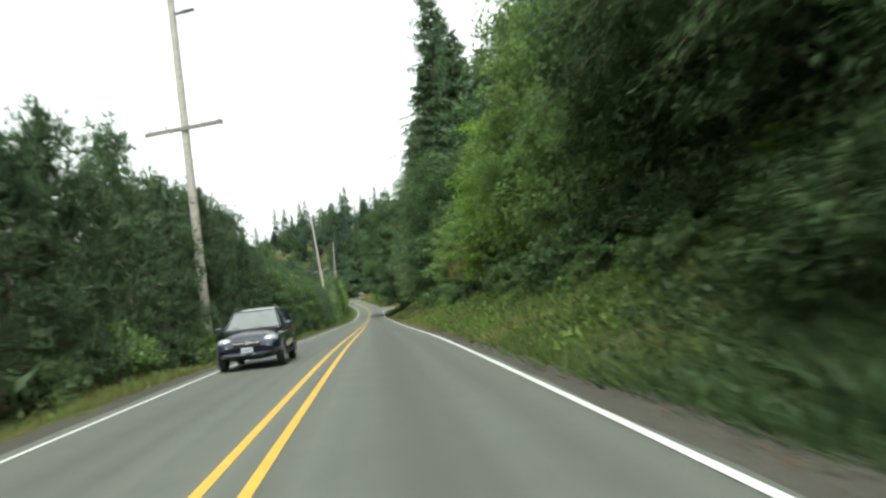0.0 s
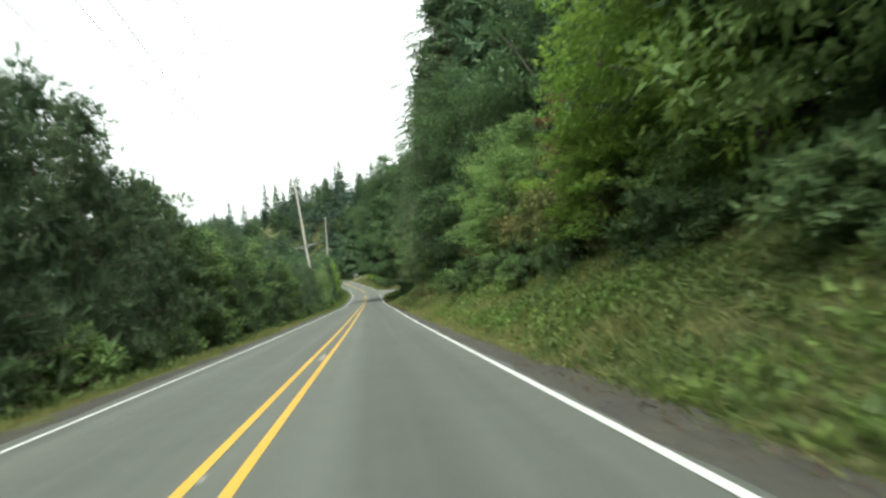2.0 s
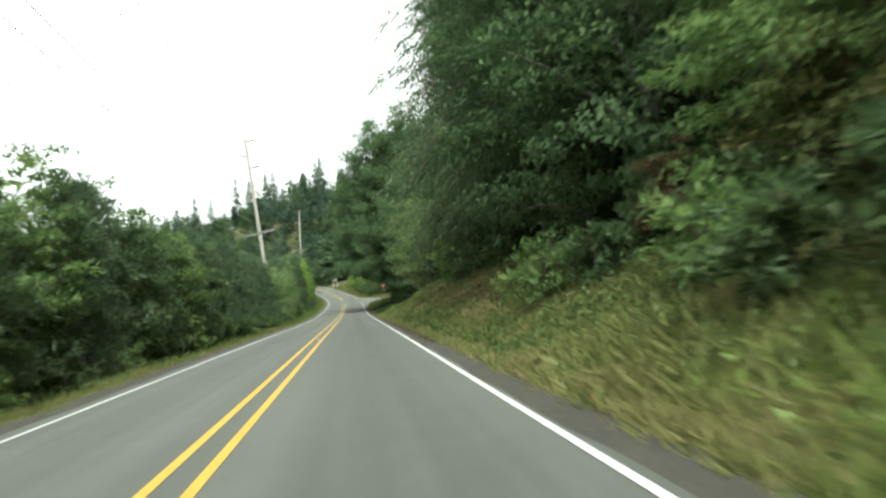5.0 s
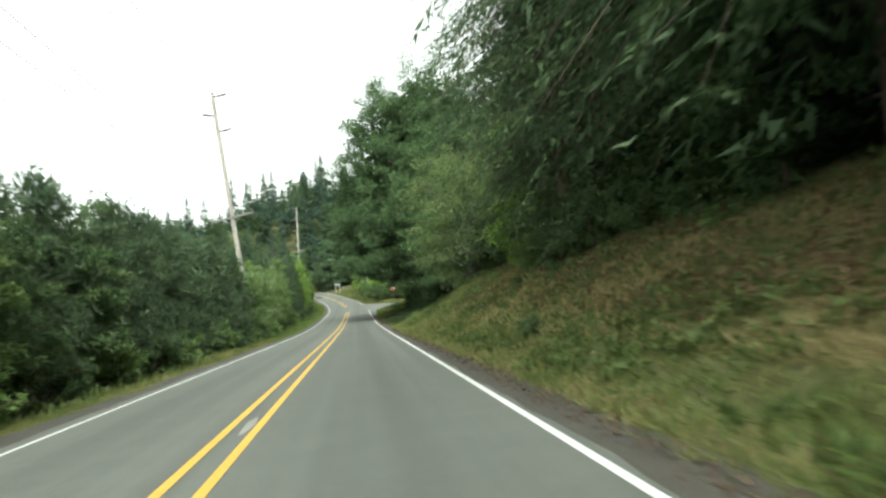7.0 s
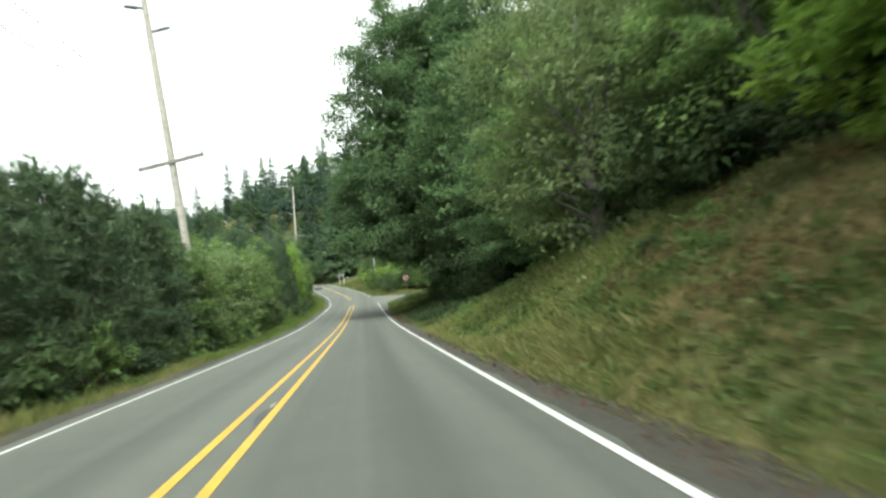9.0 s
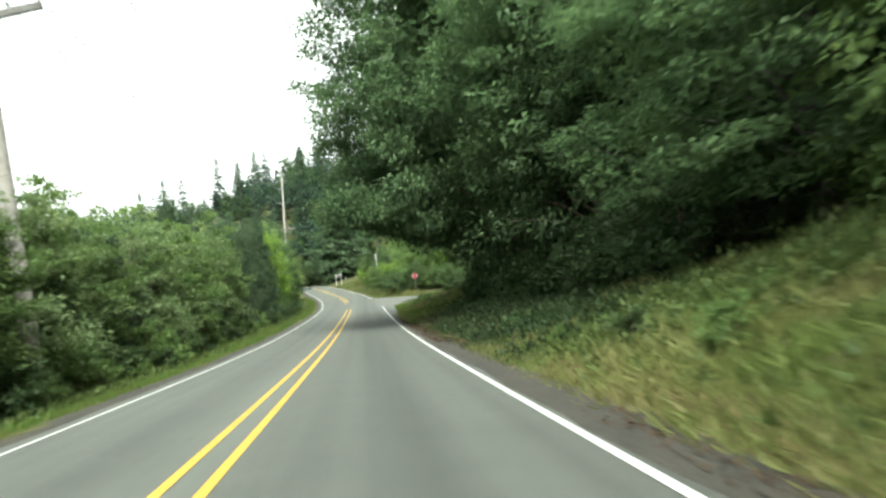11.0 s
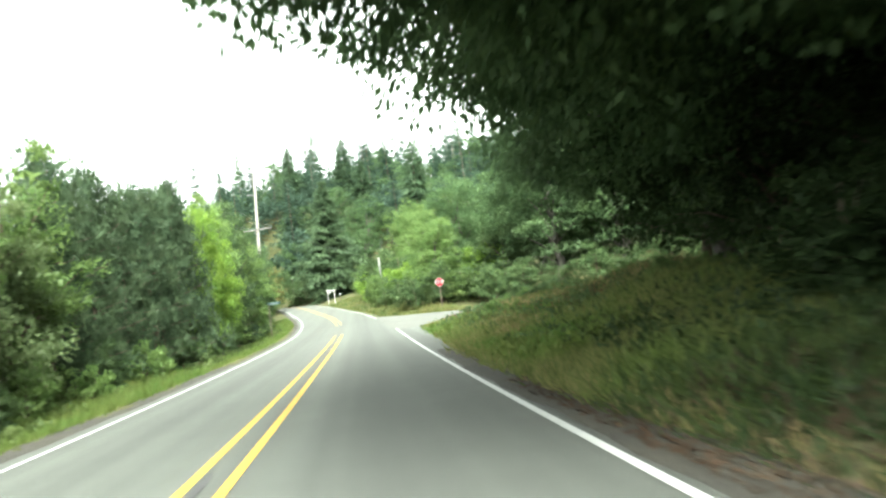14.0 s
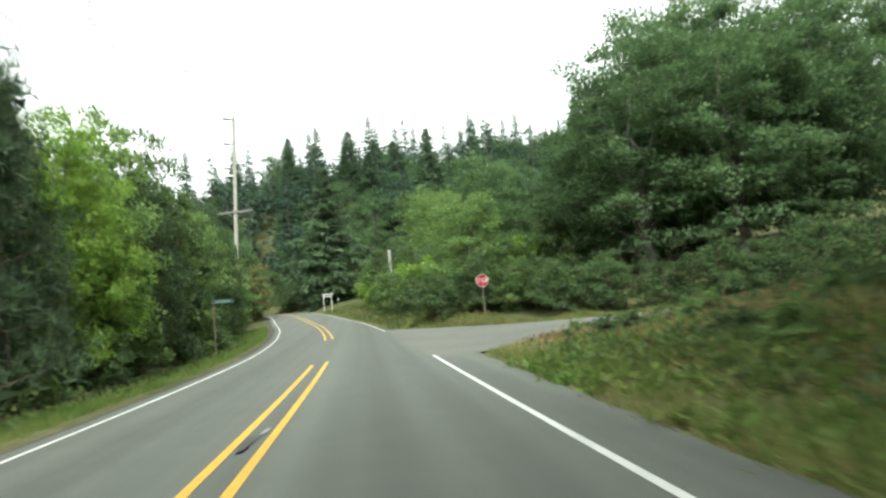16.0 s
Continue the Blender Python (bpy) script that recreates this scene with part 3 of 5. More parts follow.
def pine_geo(seed, h, radius, tufts, per=9, needle=0.22, base=0.06):
    """A bushy young pine: limbs that carry round tufts of needles."""
    r = np.random.default_rng(seed)
    wood = [limb(r, (0, 0, -0.3), (r.normal() * 0.15, r.normal() * 0.15, h * 0.97), 0.014 * h + 0.04, 0.02, n=8, sides=8)]
    nb = max(14, int(h * 5))
    ends, starts = [], []
    for k in range(nb):
        t = (k + 0.5) / nb
        z0 = h * (base + (0.92 - base) * t)
        a = k * 2.4 + r.normal() * 0.3
        reach = radius * (1 - t * 0.86) ** 0.75 * r.uniform(0.55, 1.12)
        e = np.array([math.cos(a) * reach, math.sin(a) * reach, z0 + reach * (r.uniform(0.15, 0.5) - 0.35 * (1 - t))])
        starts.append(np.array([0, 0, z0])), ends.append(e)
        wood.append(limb(r, (0, 0, z0), e, 0.03, 0.012, sag=-0.05 * reach, n=4, sides=4))
    ends.append(np.array([0, 0, h])), starts.append(np.array([0, 0, h * 0.8]))
    starts, ends = np.array(starts), np.array(ends)
    k = r.integers(0, len(ends), tufts)
    s = r.uniform(0.35, 1.0, tufts) ** 0.6
    C = starts[k] * (1 - s)[:, None] + ends[k] * s[:, None]
    C = C + r.normal(size=(tufts, 3)) * np.array([0.30, 0.30, 0.20]) * (radius * 0.42)
    grow = unit(unit(C - np.array([0, 0, h * 0.35])) * 0.6 + np.array([0, 0, 0.8]))
    idx = np.repeat(np.arange(tufts), per)
    n = len(idx)
    ax = unit(grow[idx] * 0.75 + rand_dirs(r, n))
    P = C[idx]
    ln = needle * r.uniform(0.7, 1.3, n)
    m = tufts // 5
    k = r.integers(0, len(ends), m)
    s = r.uniform(0.1, 0.8, (m, 1))
    Pc = starts[k] * (1 - s) + ends[k] * s + r.normal(size=(m, 3)) * 0.08 * radius
    lc = needle * 1.7 * r.uniform(0.7, 1.3, m)
    P, ax, ln = np.concatenate([P, Pc]), np.concatenate([ax, rand_dirs(r, m)]), np.concatenate([ln, lc])
    wd = np.concatenate([np.full(n, 0.105), np.full(m, 0.34)])
    return join_geo(wood), leaves(P, ax, rand_dirs(r, n + m), ln, ln * wd)


def plant(name, geo, bark, leaf):
    """A tree: an empty at its foot with a trunk and a crown."""
    wood, crown = geo
    e = new(name)
    mesh_obj("trunk", wood[0], wood[1], bark, e, smooth=True)
    mesh_obj("crown", crown[0], crown[1], leaf, e)
    return e


_first = {}


def put(key, x, y, size=1.0, turn=None, label="", category="tree", group="", wide=1.0, tilt=(0, 0), sink=0.1):
    proto = PROTO[key]
    t = rng.uniform(0, 360) if turn is None else turn
    m = pose(x, y, gz(x, y) - sink, tilt[0], tilt[1], t) @ Matrix.Diagonal((size * wide, size * wide, size, 1))
    if key not in _first:
        _first[key] = True
        proto.matrix_basis = m
        ob = proto
    else:
        ob = copy_thing(proto, Matrix())
        ob.matrix_basis = m
    return tagged(ob, label or LABELS[key], category, group or GROUPS.get(key, ""))


PROTO = {
    "big_maple": plant("maple_tree", broadleaf_geo(3, 29.4, 11.9, 2.2, 880, 200, 0.23, droop=0.8, clump_r=0.10, low=1.4, kite=True, lobes=0.09, shell=0.62, lift=0.33, core=3.0, heart=6, skirt=170), M_BARK_GREY, L_MAPLE),
    "maple": plant("maple_tree", broadleaf_geo(5, 20, 7.0, 0.2, 220, 110, 0.36, droop=0.4, clump_r=0.17, lobes=0.18), M_BARK_GREY, L_MAPLE),
    "alder": plant("alder_tree", broadleaf_geo(8, 14, 4.6, 0.1, 170, 105, 0.25, droop=0.35, clump_r=0.19, lobes=0.2), M_BARK_GREY, L_ALDER),
    "alder_tall": plant("alder_tree", broadleaf_geo(21, 18, 5.6, 0.2, 230, 140, 0.25, droop=0.3, clump_r=0.19, lobes=0.2), M_BARK_GREY, L_MID),
    "lime_tree": plant("vine_maple", broadleaf_geo(13, 11, 4.0, 0.1, 170, 130, 0.19, droop=0.4, clump_r=0.18), M_BARK_GREY, L_LIME),
    "rust_tree": plant("rust_leaved_tree", broadleaf_geo(17, 6, 2.2, 0.8, 70, 70, 0.22, droop=0.3), M_BARK, L_RUST),
    "bush": plant("bush", broadleaf_geo(23, 4.2, 2.6, 0.02, 76, 84, 0.19, droop=0.1, clump_r=0.24), M_BARK, L_BUSH),
    "bush_b": plant("bush", broadleaf_geo(29, 5.6, 2.4, 0.02, 84, 84, 0.20, droop=0.1, clump_r=0.23), M_BARK, L_BUSH),
    "bush_light": plant("bush", broadleaf_geo(31, 4.4, 2.3, 0.02, 76, 84, 0.18, droop=0.1, clump_r=0.24), M_BARK, L_ALDER),
    "bush_lime": plant("bush", broadleaf_geo(37, 4.0, 1.9, 0.02, 60, 75, 0.23, droop=0.1, clump_r=0.26), M_BARK, L_LIME),
    "bush_dry": plant("bush", broadleaf_geo(173, 4.0, 2.4, 0.0, 70, 60, 0.20, droop=0.3, clump_r=0.24), M_BARK, L_OLIVE),
    "shrub": plant("shrub", broadleaf_geo(131, 2.0, 1.15, 0.0, 30, 40, 0.20, droop=0.1, clump_r=0.3), M_BARK, L_BUSH),
    "shrub_light": plant("shrub", broadleaf_geo(137, 1.9, 1.1, 0.0, 30, 40, 0.19, droop=0.1, clump_r=0.3), M_BARK, L_ALDER),
    "shrub_shaded": plant("shrub", broadleaf_geo(139, 3.4, 2.0, 0.0, 46, 42, 0.24, droop=0.3, clump_r=0.28), M_BARK, L_SHADE),
    "back_tree": plant("woodland_tree", broadleaf_geo(151, 19, 6.4, 0.0, 130, 60, 0.50, droop=0.3, clump_r=0.2, core=1.5), M_BARK_GREY, L_MAPLE),
    "maple_high": plant("maple_tree", broadleaf_geo(163, 18, 8.0, 1.3, 460, 170, 0.23, droop=0.7, clump_r=0.14, lobes=0.12, kite=True, core=2.8, shell=0.5), M_BARK_GREY, L_MAPLE),
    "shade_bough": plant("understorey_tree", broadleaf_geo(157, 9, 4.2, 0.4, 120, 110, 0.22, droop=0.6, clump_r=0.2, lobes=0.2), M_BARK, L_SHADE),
    "row_tree": plant("roadside_tree", broadleaf_geo(83, 8.0, 2.7, 0.0, 120, 95, 0.19, droop=0.2, clump_r=0.21), M_BARK, L_BUSH),
    "row_light": plant("roadside_tree", broadleaf_geo(89, 8.0, 2.6, 0.0, 120, 95, 0.19, droop=0.2, clump_r=0.20), M_BARK, L_ALDER),
    "row_pale": plant("roadside_tree", broadleaf_geo(97, 8.0, 2.7, 0.0, 130, 95, 0.185, droop=0.2, clump_r=0.20), M_BARK, L_PALE),
    "alder_pale": plant("alder_tree", broadleaf_geo(101, 10.0, 4.2, 0.0, 190, 110, 0.17, droop=0.5, clump_r=0.19, lobes=0.16), M_BARK_GREY, L_SOFT),
    "fir": plant("fir_tree", fir_geo(41, 30, 6.6, 50, 8, 0.50, gap=0.03, dense=9, fine=3, wood_min=0.7), M_BARK, L_FIR),
    "fir_b": plant("fir_tree", fir_geo(43, 24, 5.6, 36, 8, 0.30, gap=0.12, dense=8, fine=2, taper=0.8, wood_min=0.8), M_BARK, L_FIR),
    "hemlock": plant("hemlock_tree", fir_geo(47, 26, 6.8, 44, 13, 0.75, base=0.13, dense=8, fine=11, needle=0.21, wood_min=0.3), M_BARK, L_HEMLOCK),
    "cone_fir": plant("fir_tree", fir_geo(181, 18.5, 5.4, 36, 9, 0.45, base=0.02, dense=9, fine=5, taper=0.92, wood_min=0.8), M_BARK, L_CONE),
    "far_fir": plant("fir_tree", fir_geo(53, 22, 5.2, 32, 7, 0.40, gap=0.08, dense=7, fine=2, wood_min=1.5, taper=0.86), M_BARK, L_FARFIR),
    "far_fir_b": plant("fir_tree", fir_geo(59, 20, 4.6, 28, 7, 0.30, gap=0.15, dense=6, fine=2, wood_min=1.5, taper=0.86), M_BARK, L_FARFIR),
    "far_leaf": plant("broadleaf_tree", broadleaf_geo(61, 14, 5.4, 0.1, 80, 76, 0.44, clump_r=0.22), M_BARK_GREY, L_MID),
    "far_leaf_b": plant("broadleaf_tree", broadleaf_geo(67, 12, 5.2, 0.1, 80, 76, 0.42, clump_r=0.22), M_BARK_GREY, L_MAPLE),
    "pine": plant("pine_tree", pine_geo(71, 8.0, 3.0, 1150, 9, 0.39), M_BARK, L_PINE),
    "pine_b": plant("pine_tree", pine_geo(73, 9.5, 2.9, 1250, 9, 0.39), M_BARK, L_PINE),
    "pine_c": plant("pine_tree", pine_geo(79, 6.5, 2.8, 1000, 9, 0.39), M_BARK, L_PINE),
}
LABELS = {
    "maple_high": "dark green maple with boughs hanging over the bank",
    "back_tree": "dark leafy woodland tree behind the bank", "shade_bough": "understorey tree with low hanging boughs, leaves coloured dark for shade",
    "cone_fir": "broad cone-shaped mid-green fir past the bend",
    "bush_dry": "dry olive-yellow brush on the bank",
    "shrub": "small rounded green shrub on the verge", "shrub_light": "small light green shrub on the verge", "shrub_shaded": "green shrub on the bank, leaves coloured dark for shade",
    "row_tree": "dense green tree in the roadside row", "row_light": "light green leafy tree in the roadside row", "alder_pale": "pale grey-green alder on the roadside bank", "row_pale": "pale green bushy tree in the roadside row",
    "big_maple": "huge dark green bigleaf maple overhanging the road", "maple": "dense dark green maple on the wooded bank",
    "alder": "mid-green leafy alder on the roadside bank", "alder_tall": "tall mid-green alder with an open leafy crown",
    "lime_tree": "bright yellow-green vine maple leaning over the bank", "rust_tree": "small tree with withered rust-brown leaves",
    "bush": "dense dark green roadside bush", "bush_b": "tall rounded green roadside bush", "bush_light": "light green leafy roadside bush",
    "bush_lime": "bright yellow-green roadside bush", "fir": "tall dark Douglas fir with drooping branches", "fir_b": "dark green fir with open tiers of branches",
    "hemlock": "dark hemlock with long hanging branches on the bank", "far_fir": "distant dark fir on the hillside", "far_fir_b": "slender distant fir on the skyline",
    "far_leaf": "distant rounded green tree on the hillside", "far_leaf_b": "distant dark green tree on the hillside",
    "pine": "bushy dark green young pine in the roadside row", "pine_b": "tall bushy young pine in the roadside row", "pine_c": "low bushy young pine in the roadside row",
}
GROUPS = {k: "trees of the roadside row" for k in ("pine", "pine_b", "pine_c", "row_tree", "row_light", "row_pale")}
GROUPS.update({k: "roadside bushes" for k in ("bush", "bush_b", "bush_light", "bush_lime", "bush_dry", "shrub", "shrub_light", "shrub_shaded")})
GROUPS.update({k: "trees on the far hillside" for k in ("far_fir", "far_fir_b", "far_leaf", "far_leaf_b")})

TALL = {"far_fir": 22.0, "far_leaf": 14.0, "far_leaf_b": 12.0, "back_tree": 19.0, "row_pale": 8.0, "alder_pale": 10.0, "alder": 14.0, "alder_tall": 18.0, "fir": 30.0, "hemlock": 26.0, "rust_tree": 6.0, "cone_fir": 18.5, "maple": 20.0, "bush_lime": 4.0, "pine": 8.0, "pine_b": 9.5, "pine_c": 6.5, "row_tree": 8.0, "row_light": 8.0, "lime_tree": 11.0}
WIDE = {"far_fir": 5.2, "far_leaf": 5.4, "far_leaf_b": 5.2, "back_tree": 6.4, "row_pale": 2.7, "alder_pale": 4.2, "alder": 4.6, "alder_tall": 5.6, "fir": 6.6, "hemlock": 6.8, "rust_tree": 2.2, "cone_fir": 5.4, "maple": 7.0, "bush_lime": 1.9, "pine": 3.0, "pine_b": 2.9, "pine_c": 2.8, "row_tree": 2.7, "row_light": 2.6, "lime_tree": 4.0}


def grow(key, x, y, top, radius, label=""):
    """A tree whose crown reaches up to top and out to radius."""
    size = (top - gz(x, y)) / TALL[key]
    return put(key, x, y, size, wide=radius / (WIDE[key] * size), label=label)


# ---- left: the row of pines and bushes ----
k = 0
y = 5.0
while y < 268:
    high = float(np.interp(y, [0, 22, 30, 54, 60, 66, 75, 118, 132, 140, 150, 156, 172, 180, 200, 207, 222, 268], [8.4, 8.6, 9.6, 9.8, 7.8, 7.0, 7.3, 7.3, 7.4, 8.6, 7.6, 7.3, 7.6, 9.0, 9.2, 10.8, 11.0, 9.2])) * rng.uniform(0.84, 1.06)
    if y < 58 or 116 < y < 148 or 196 < y < 214:
        key = ("pine", "pine_b", "pine", "pine_c")[k % 4]
    elif y < 116:
        key = ("row_tree", "pine", "pine_c", "row_tree", "pine", "row_light")[k % 6]
    elif 214 <= y < 219:
        key = "lime_tree"
    elif y < 198:
        key = ("row_pale", "row_light", "row_pale", "row_light", "pine_c")[k % 5]
    else:
        key = ("row_tree", "pine", "row_tree", "row_light")[k % 4]
    size = high / TALL[key]
    row = float(np.interp(y, [150, 160, 200, 207], [8.35, 9.6, 9.5, 8.9]))
    put(key, float(road_x(y)) - row + rng.uniform(-0.35, 0.3), y, size, wide=2.55 / (WIDE[key] * size))
    if k % 2 == 0:
        key = ("pine", "row_tree", "pine_b")[k % 3]
        put(key, float(road_x(y)) - row - 3.8 + rng.uniform(-0.7, 0.7), y + 1.2, 0.95 * high / TALL[key])
    elif k % 2:
        put(("shrub", "shrub_light")[k // 2 % 2], float(road_x(y)) - row + 1.5 + rng.uniform(-0.25, 0.2), y + 0.6, rng.uniform(0.7, 1.15))
    y += rng.uniform(2.3, 3.1)
    if 39.7 < y < 41.6:
        y = 42.2
    k += 1

# ---- right: the wooded bank ----
for y, x, key, s in (
    (6, 11, "hemlock", 0.9), (13, 11.5, "hemlock", 1.0), (20, 11, "hemlock", 0.95), (26, 12, "fir_b", 1.1), (25.5, 10.2, "alder", 0.8), (32, 10.4, "alder", 0.85), (28, 18, "fir", 1.0), (16, 19, "fir", 1.0),
    (38, 10.2, "alder", 1.0), (44.5, 10.8, "lime_tree", 1.3), (43, 15, "back_tree", 0.9), (52, 14, "fir_b", 1.1), (36, 16, "fir", 1.0),
    (55, 10.0, "bush_light", 0.75), (57.5, 8.8, "bush_lime", 0.6), (53.5, 8.9, "bush_dry", 0.8), (57, 8.7, "bush_dry", 0.9), (61, 8.9, "bush_dry", 0.95), (65, 8.3, "bush_dry", 0.7), (48.5, 8.2, "bush_dry", 0.55), (69.5, 8.6, "bush_dry", 0.8), (73.5, 8.8, "bush_dry", 0.8), (63, 10.4, "bush_light", 0.75), (70.5, 9.9, "alder", 0.66), (75, 9.2, "alder", 0.62), (64, 18.5, "fir_b", 1.2), (66, 14.5, "back_tree", 0.75),
    (78, 7.6, "rust_tree", 0.42), (90, 12.5, "back_tree", 0.8), (80, 15, "fir_b", 1.1), (88, 16, "fir", 0.95), (97, 10.0, "hemlock", 1.2), (92, 13.5, "fir", 1.1), (73, 16, "fir", 0.9),
    (104.5, 11.6, "hemlock", 1.05), (114, 18, "fir", 1.2), (115, 10.4, "bush_light", 0.9),
    (137, 8.6, "alder", 0.66), (142, 10, "alder", 0.7), (127, 18, "back_tree", 0.8), (138, 15, "back_tree", 0.85), (147, 11.5, "fir_b", 0.5), (150, 10.2, "alder", 0.6),
    (153, 12, "maple", 0.85), (176, 17, "back_tree", 1.0), (176.4, 10.3, "big_maple", 1.0), (189.6, 12.8, "maple_high", 1.1), (170, 20, "back_tree", 1.2), (188, 17, "back_tree", 0.95), (194, 25, "back_tree", 1.0), (160, 10.8, "maple", 0.9), (167, 11.2, "maple", 0.95), (200, 26, "back_tree", 0.8),
    (150, 19, "fir", 1.0), (160, 22, "fir", 1.0), (185, 12.5, "shrub_shaded", 1.0), (168, 9.6, "bush_b", 0.9), (172, 10.0, "bush_b", 1.0), (179, 11.0, "bush_b", 1.0), (183, 12.0, "bush", 1.1),
):
    put(key, x, y, s, turn=0.0 if key == "big_maple" else None)
for key, x, y, top, radius in (
    ("fir", 11.8, 99.5, 47, 7.0), ("fir", 14.0, 108.0, 46, 7.0), ("hemlock", 9.8, 112.5, 30, 7.2), ("hemlock", 13.2, 119.5, 25, 5.6),
    ("alder_tall", 9.6, 83.2, 18.2, 5.2), ("alder_tall", 9.9, 90.5, 19.5, 5.2), ("alder_tall", 10.2, 97.0, 17.0, 4.6),
    ("alder", 10.8, 127.0, 10.2, 3.4), ("bush_lime", 9.0, 119.5, 6.0, 2.3), ("alder_tall", 9.6, 145.5, 9.6, 4.2), ("alder_tall", 10.2, 151.5, 10.0, 4.4),
):
    grow(key, x, y, top, radius)
grow("lime_tree", 8.6, 48.6, 8.2, 3.2)
grow("alder", 8.3, 66.4, 8.4, 3.3, "small bright green tree on the roadside bank")
grow("alder_pale", 7.8, 131.6, 10.6, 4.4, "pale grey-green alder leaning out from the bank")
grow("rust_tree", 12.4, 62.0, 11.5, 2.8, "tree with withered rust-brown leaves among green ones")
for k in range(46):
    y = 2 + k * 3.3 + rng.uniform(-1, 1)
    x = 12.4 if 90 < y < 128 else 9.4
    put(("bush", "bush_light", "bush_b", "bush", "bush_lime", "bush_b")[k % 6], x + rng.uniform(-0.8, 1.0), y, rng.uniform(0.42, 0.72))
    if k % 2:
        put(("bush_b", "back_tree", "fir_b", "back_tree", "alder")[k % 5], x + 5.0 + rng.uniform(-1, 2), y, rng.uniform(0.7, 1.0))

for k in range(64):
    y = rng.uniform(23, 86)
    put(("shrub", "shrub", "shrub_light")[k % 3], rng.uniform(5.6, 8.4), y, rng.uniform(0.45, 1.0))
# Most shrubs and all low trees here have shade put into the leaf colour.
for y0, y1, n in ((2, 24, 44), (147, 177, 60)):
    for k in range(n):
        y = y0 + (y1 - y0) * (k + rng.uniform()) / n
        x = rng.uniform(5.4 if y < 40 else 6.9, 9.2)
        put(("shrub", "shrub_light", "shrub")[k % 3] if 11 < y < 40 and x < 7.6 else "shrub_shaded", x, y, rng.uniform(0.32, 0.70))
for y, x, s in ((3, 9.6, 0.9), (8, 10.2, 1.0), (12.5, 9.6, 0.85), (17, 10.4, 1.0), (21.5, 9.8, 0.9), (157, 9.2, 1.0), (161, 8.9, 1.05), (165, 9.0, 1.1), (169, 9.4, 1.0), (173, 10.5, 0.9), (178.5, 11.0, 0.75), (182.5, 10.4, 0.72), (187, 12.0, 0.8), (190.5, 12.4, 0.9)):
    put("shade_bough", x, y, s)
for k in range(14):
    put("back_tree", rng.uniform(14, 24), 0 + 2.8 * k, rng.uniform(0.8, 1.2))
for y, x in ((206, 33), (212, 38), (217, 31), (221, 41), (227, 46), (232, 52), (200, 36), (236, 58), (246, 54)):
    put("back_tree", x, y, rng.uniform(0.75, 1.0))
for k in range(12):
    put("back_tree", rng.uniform(14, 24), 146 + 3.2 * k, rng.uniform(0.8, 1.2))
for k in range(26):
    put(("shrub", "shrub_shaded", "shrub_light")[k % 3], rng.uniform(8.6, 11.5), 99 + k * 1.1, rng.uniform(0.6, 1.1))

for k in range(16):
    put(("shrub_light", "shrub", "shrub_light")[k % 3], rng.uniform(-9.6, -8.4), 152 + 3.3 * k + rng.uniform(-1, 1), rng.uniform(0.42, 0.72))
for k in range(34):
    put(("shrub_light", "shrub", "shrub_light", "shrub")[k % 4], rng.uniform(4.6, 10.5), rng.uniform(183, 214), rng.uniform(0.18, 0.42))
for k in range(26):
    put(("shrub_light", "shrub")[k % 2], rng.uniform(4.4, 8.5), rng.uniform(100, 148), rng.uniform(0.16, 0.36))

# ---- beyond the junction ----
for y, x, key, s in (
    (237.5, 5.6, "bush", 0.75), (237.2, 8.2, "bush_b", 0.75), (236.6, 10.2, "bush_light", 0.8), (235.0, 13.2, "bush", 0.8), (242.5, 13.8, "bush_lime", 1.3), (247, 11.5, "bush_b", 1.0), (236.5, 11.5, "bush", 0.8), (233.2, 15.5, "bush_b", 0.7), (231.6, 18.5, "bush", 0.8),
    (231.4, 22, "bush_b", 0.8), (232, 26, "bush", 1.0), (232.8, 30, "bush_b", 1.0), (233.8, 34.5, "bush", 1.05), (235.2, 39, "bush_b", 1.1), (240, 25, "bush_b", 1.4), (241, 15.5, "bush_b", 1.2),
    (251, 22.5, "alder_tall", 0.9), (246, 27.5, "alder_tall", 1.25), (250, 31, "alder_tall", 1.35), (243, 36, "alder_tall", 1.2), (252, 42, "maple", 1.1), (258, 26, "back_tree", 0.95), (245, 46, "alder_tall", 1.25), (262, 36, "back_tree", 1.0),
    (246, 4.6, "bush", 0.8), (253, 3.2, "bush_light", 0.95), (250, 5.6, "bush_lime", 1.2), (255, 5.4, "bush_b", 1.1), (260, 4.0, "bush_light", 1.1), (266, 3.4, "bush_b", 1.1), (272, 2.2, "bush_lime", 1.1), (263, 9, "alder", 0.8), (272, 8, "alder", 0.85), (279, 2, "bush_light", 1.2),
    (279, 4.6, "far_fir_b", 0.45), (291, -16.5, "bush_dry", 2.2), (283, -15.5, "bush_light", 1.5), (299, -19.0, "row_light", 1.3), (305, -16.5, "bush_b", 1.3), (313, -22.0, "row_tree", 1.3), (318, -19.5, "bush", 1.4), (325, -26.0, "row_light", 1.3), (333, -28.0, "far_leaf", 0.9), (340, -14.5, "bush_b", 1.5), (334, -11.5, "bush", 1.4), (275, 16, "alder_tall", 0.9), (286, 20, "back_tree", 0.9),
    (305, -20, "far_leaf", 0.9), (295, -19, "row_tree", 1.2), (285, -17, "row_tree", 1.2), (276, -16.5, "row_light", 1.2),
    (470, -50, "fir_b", 1.05), (432, -37, "fir_b", 0.95), (476, -46, "fir_b", 0.8),
):
    put(key, x, y, s)
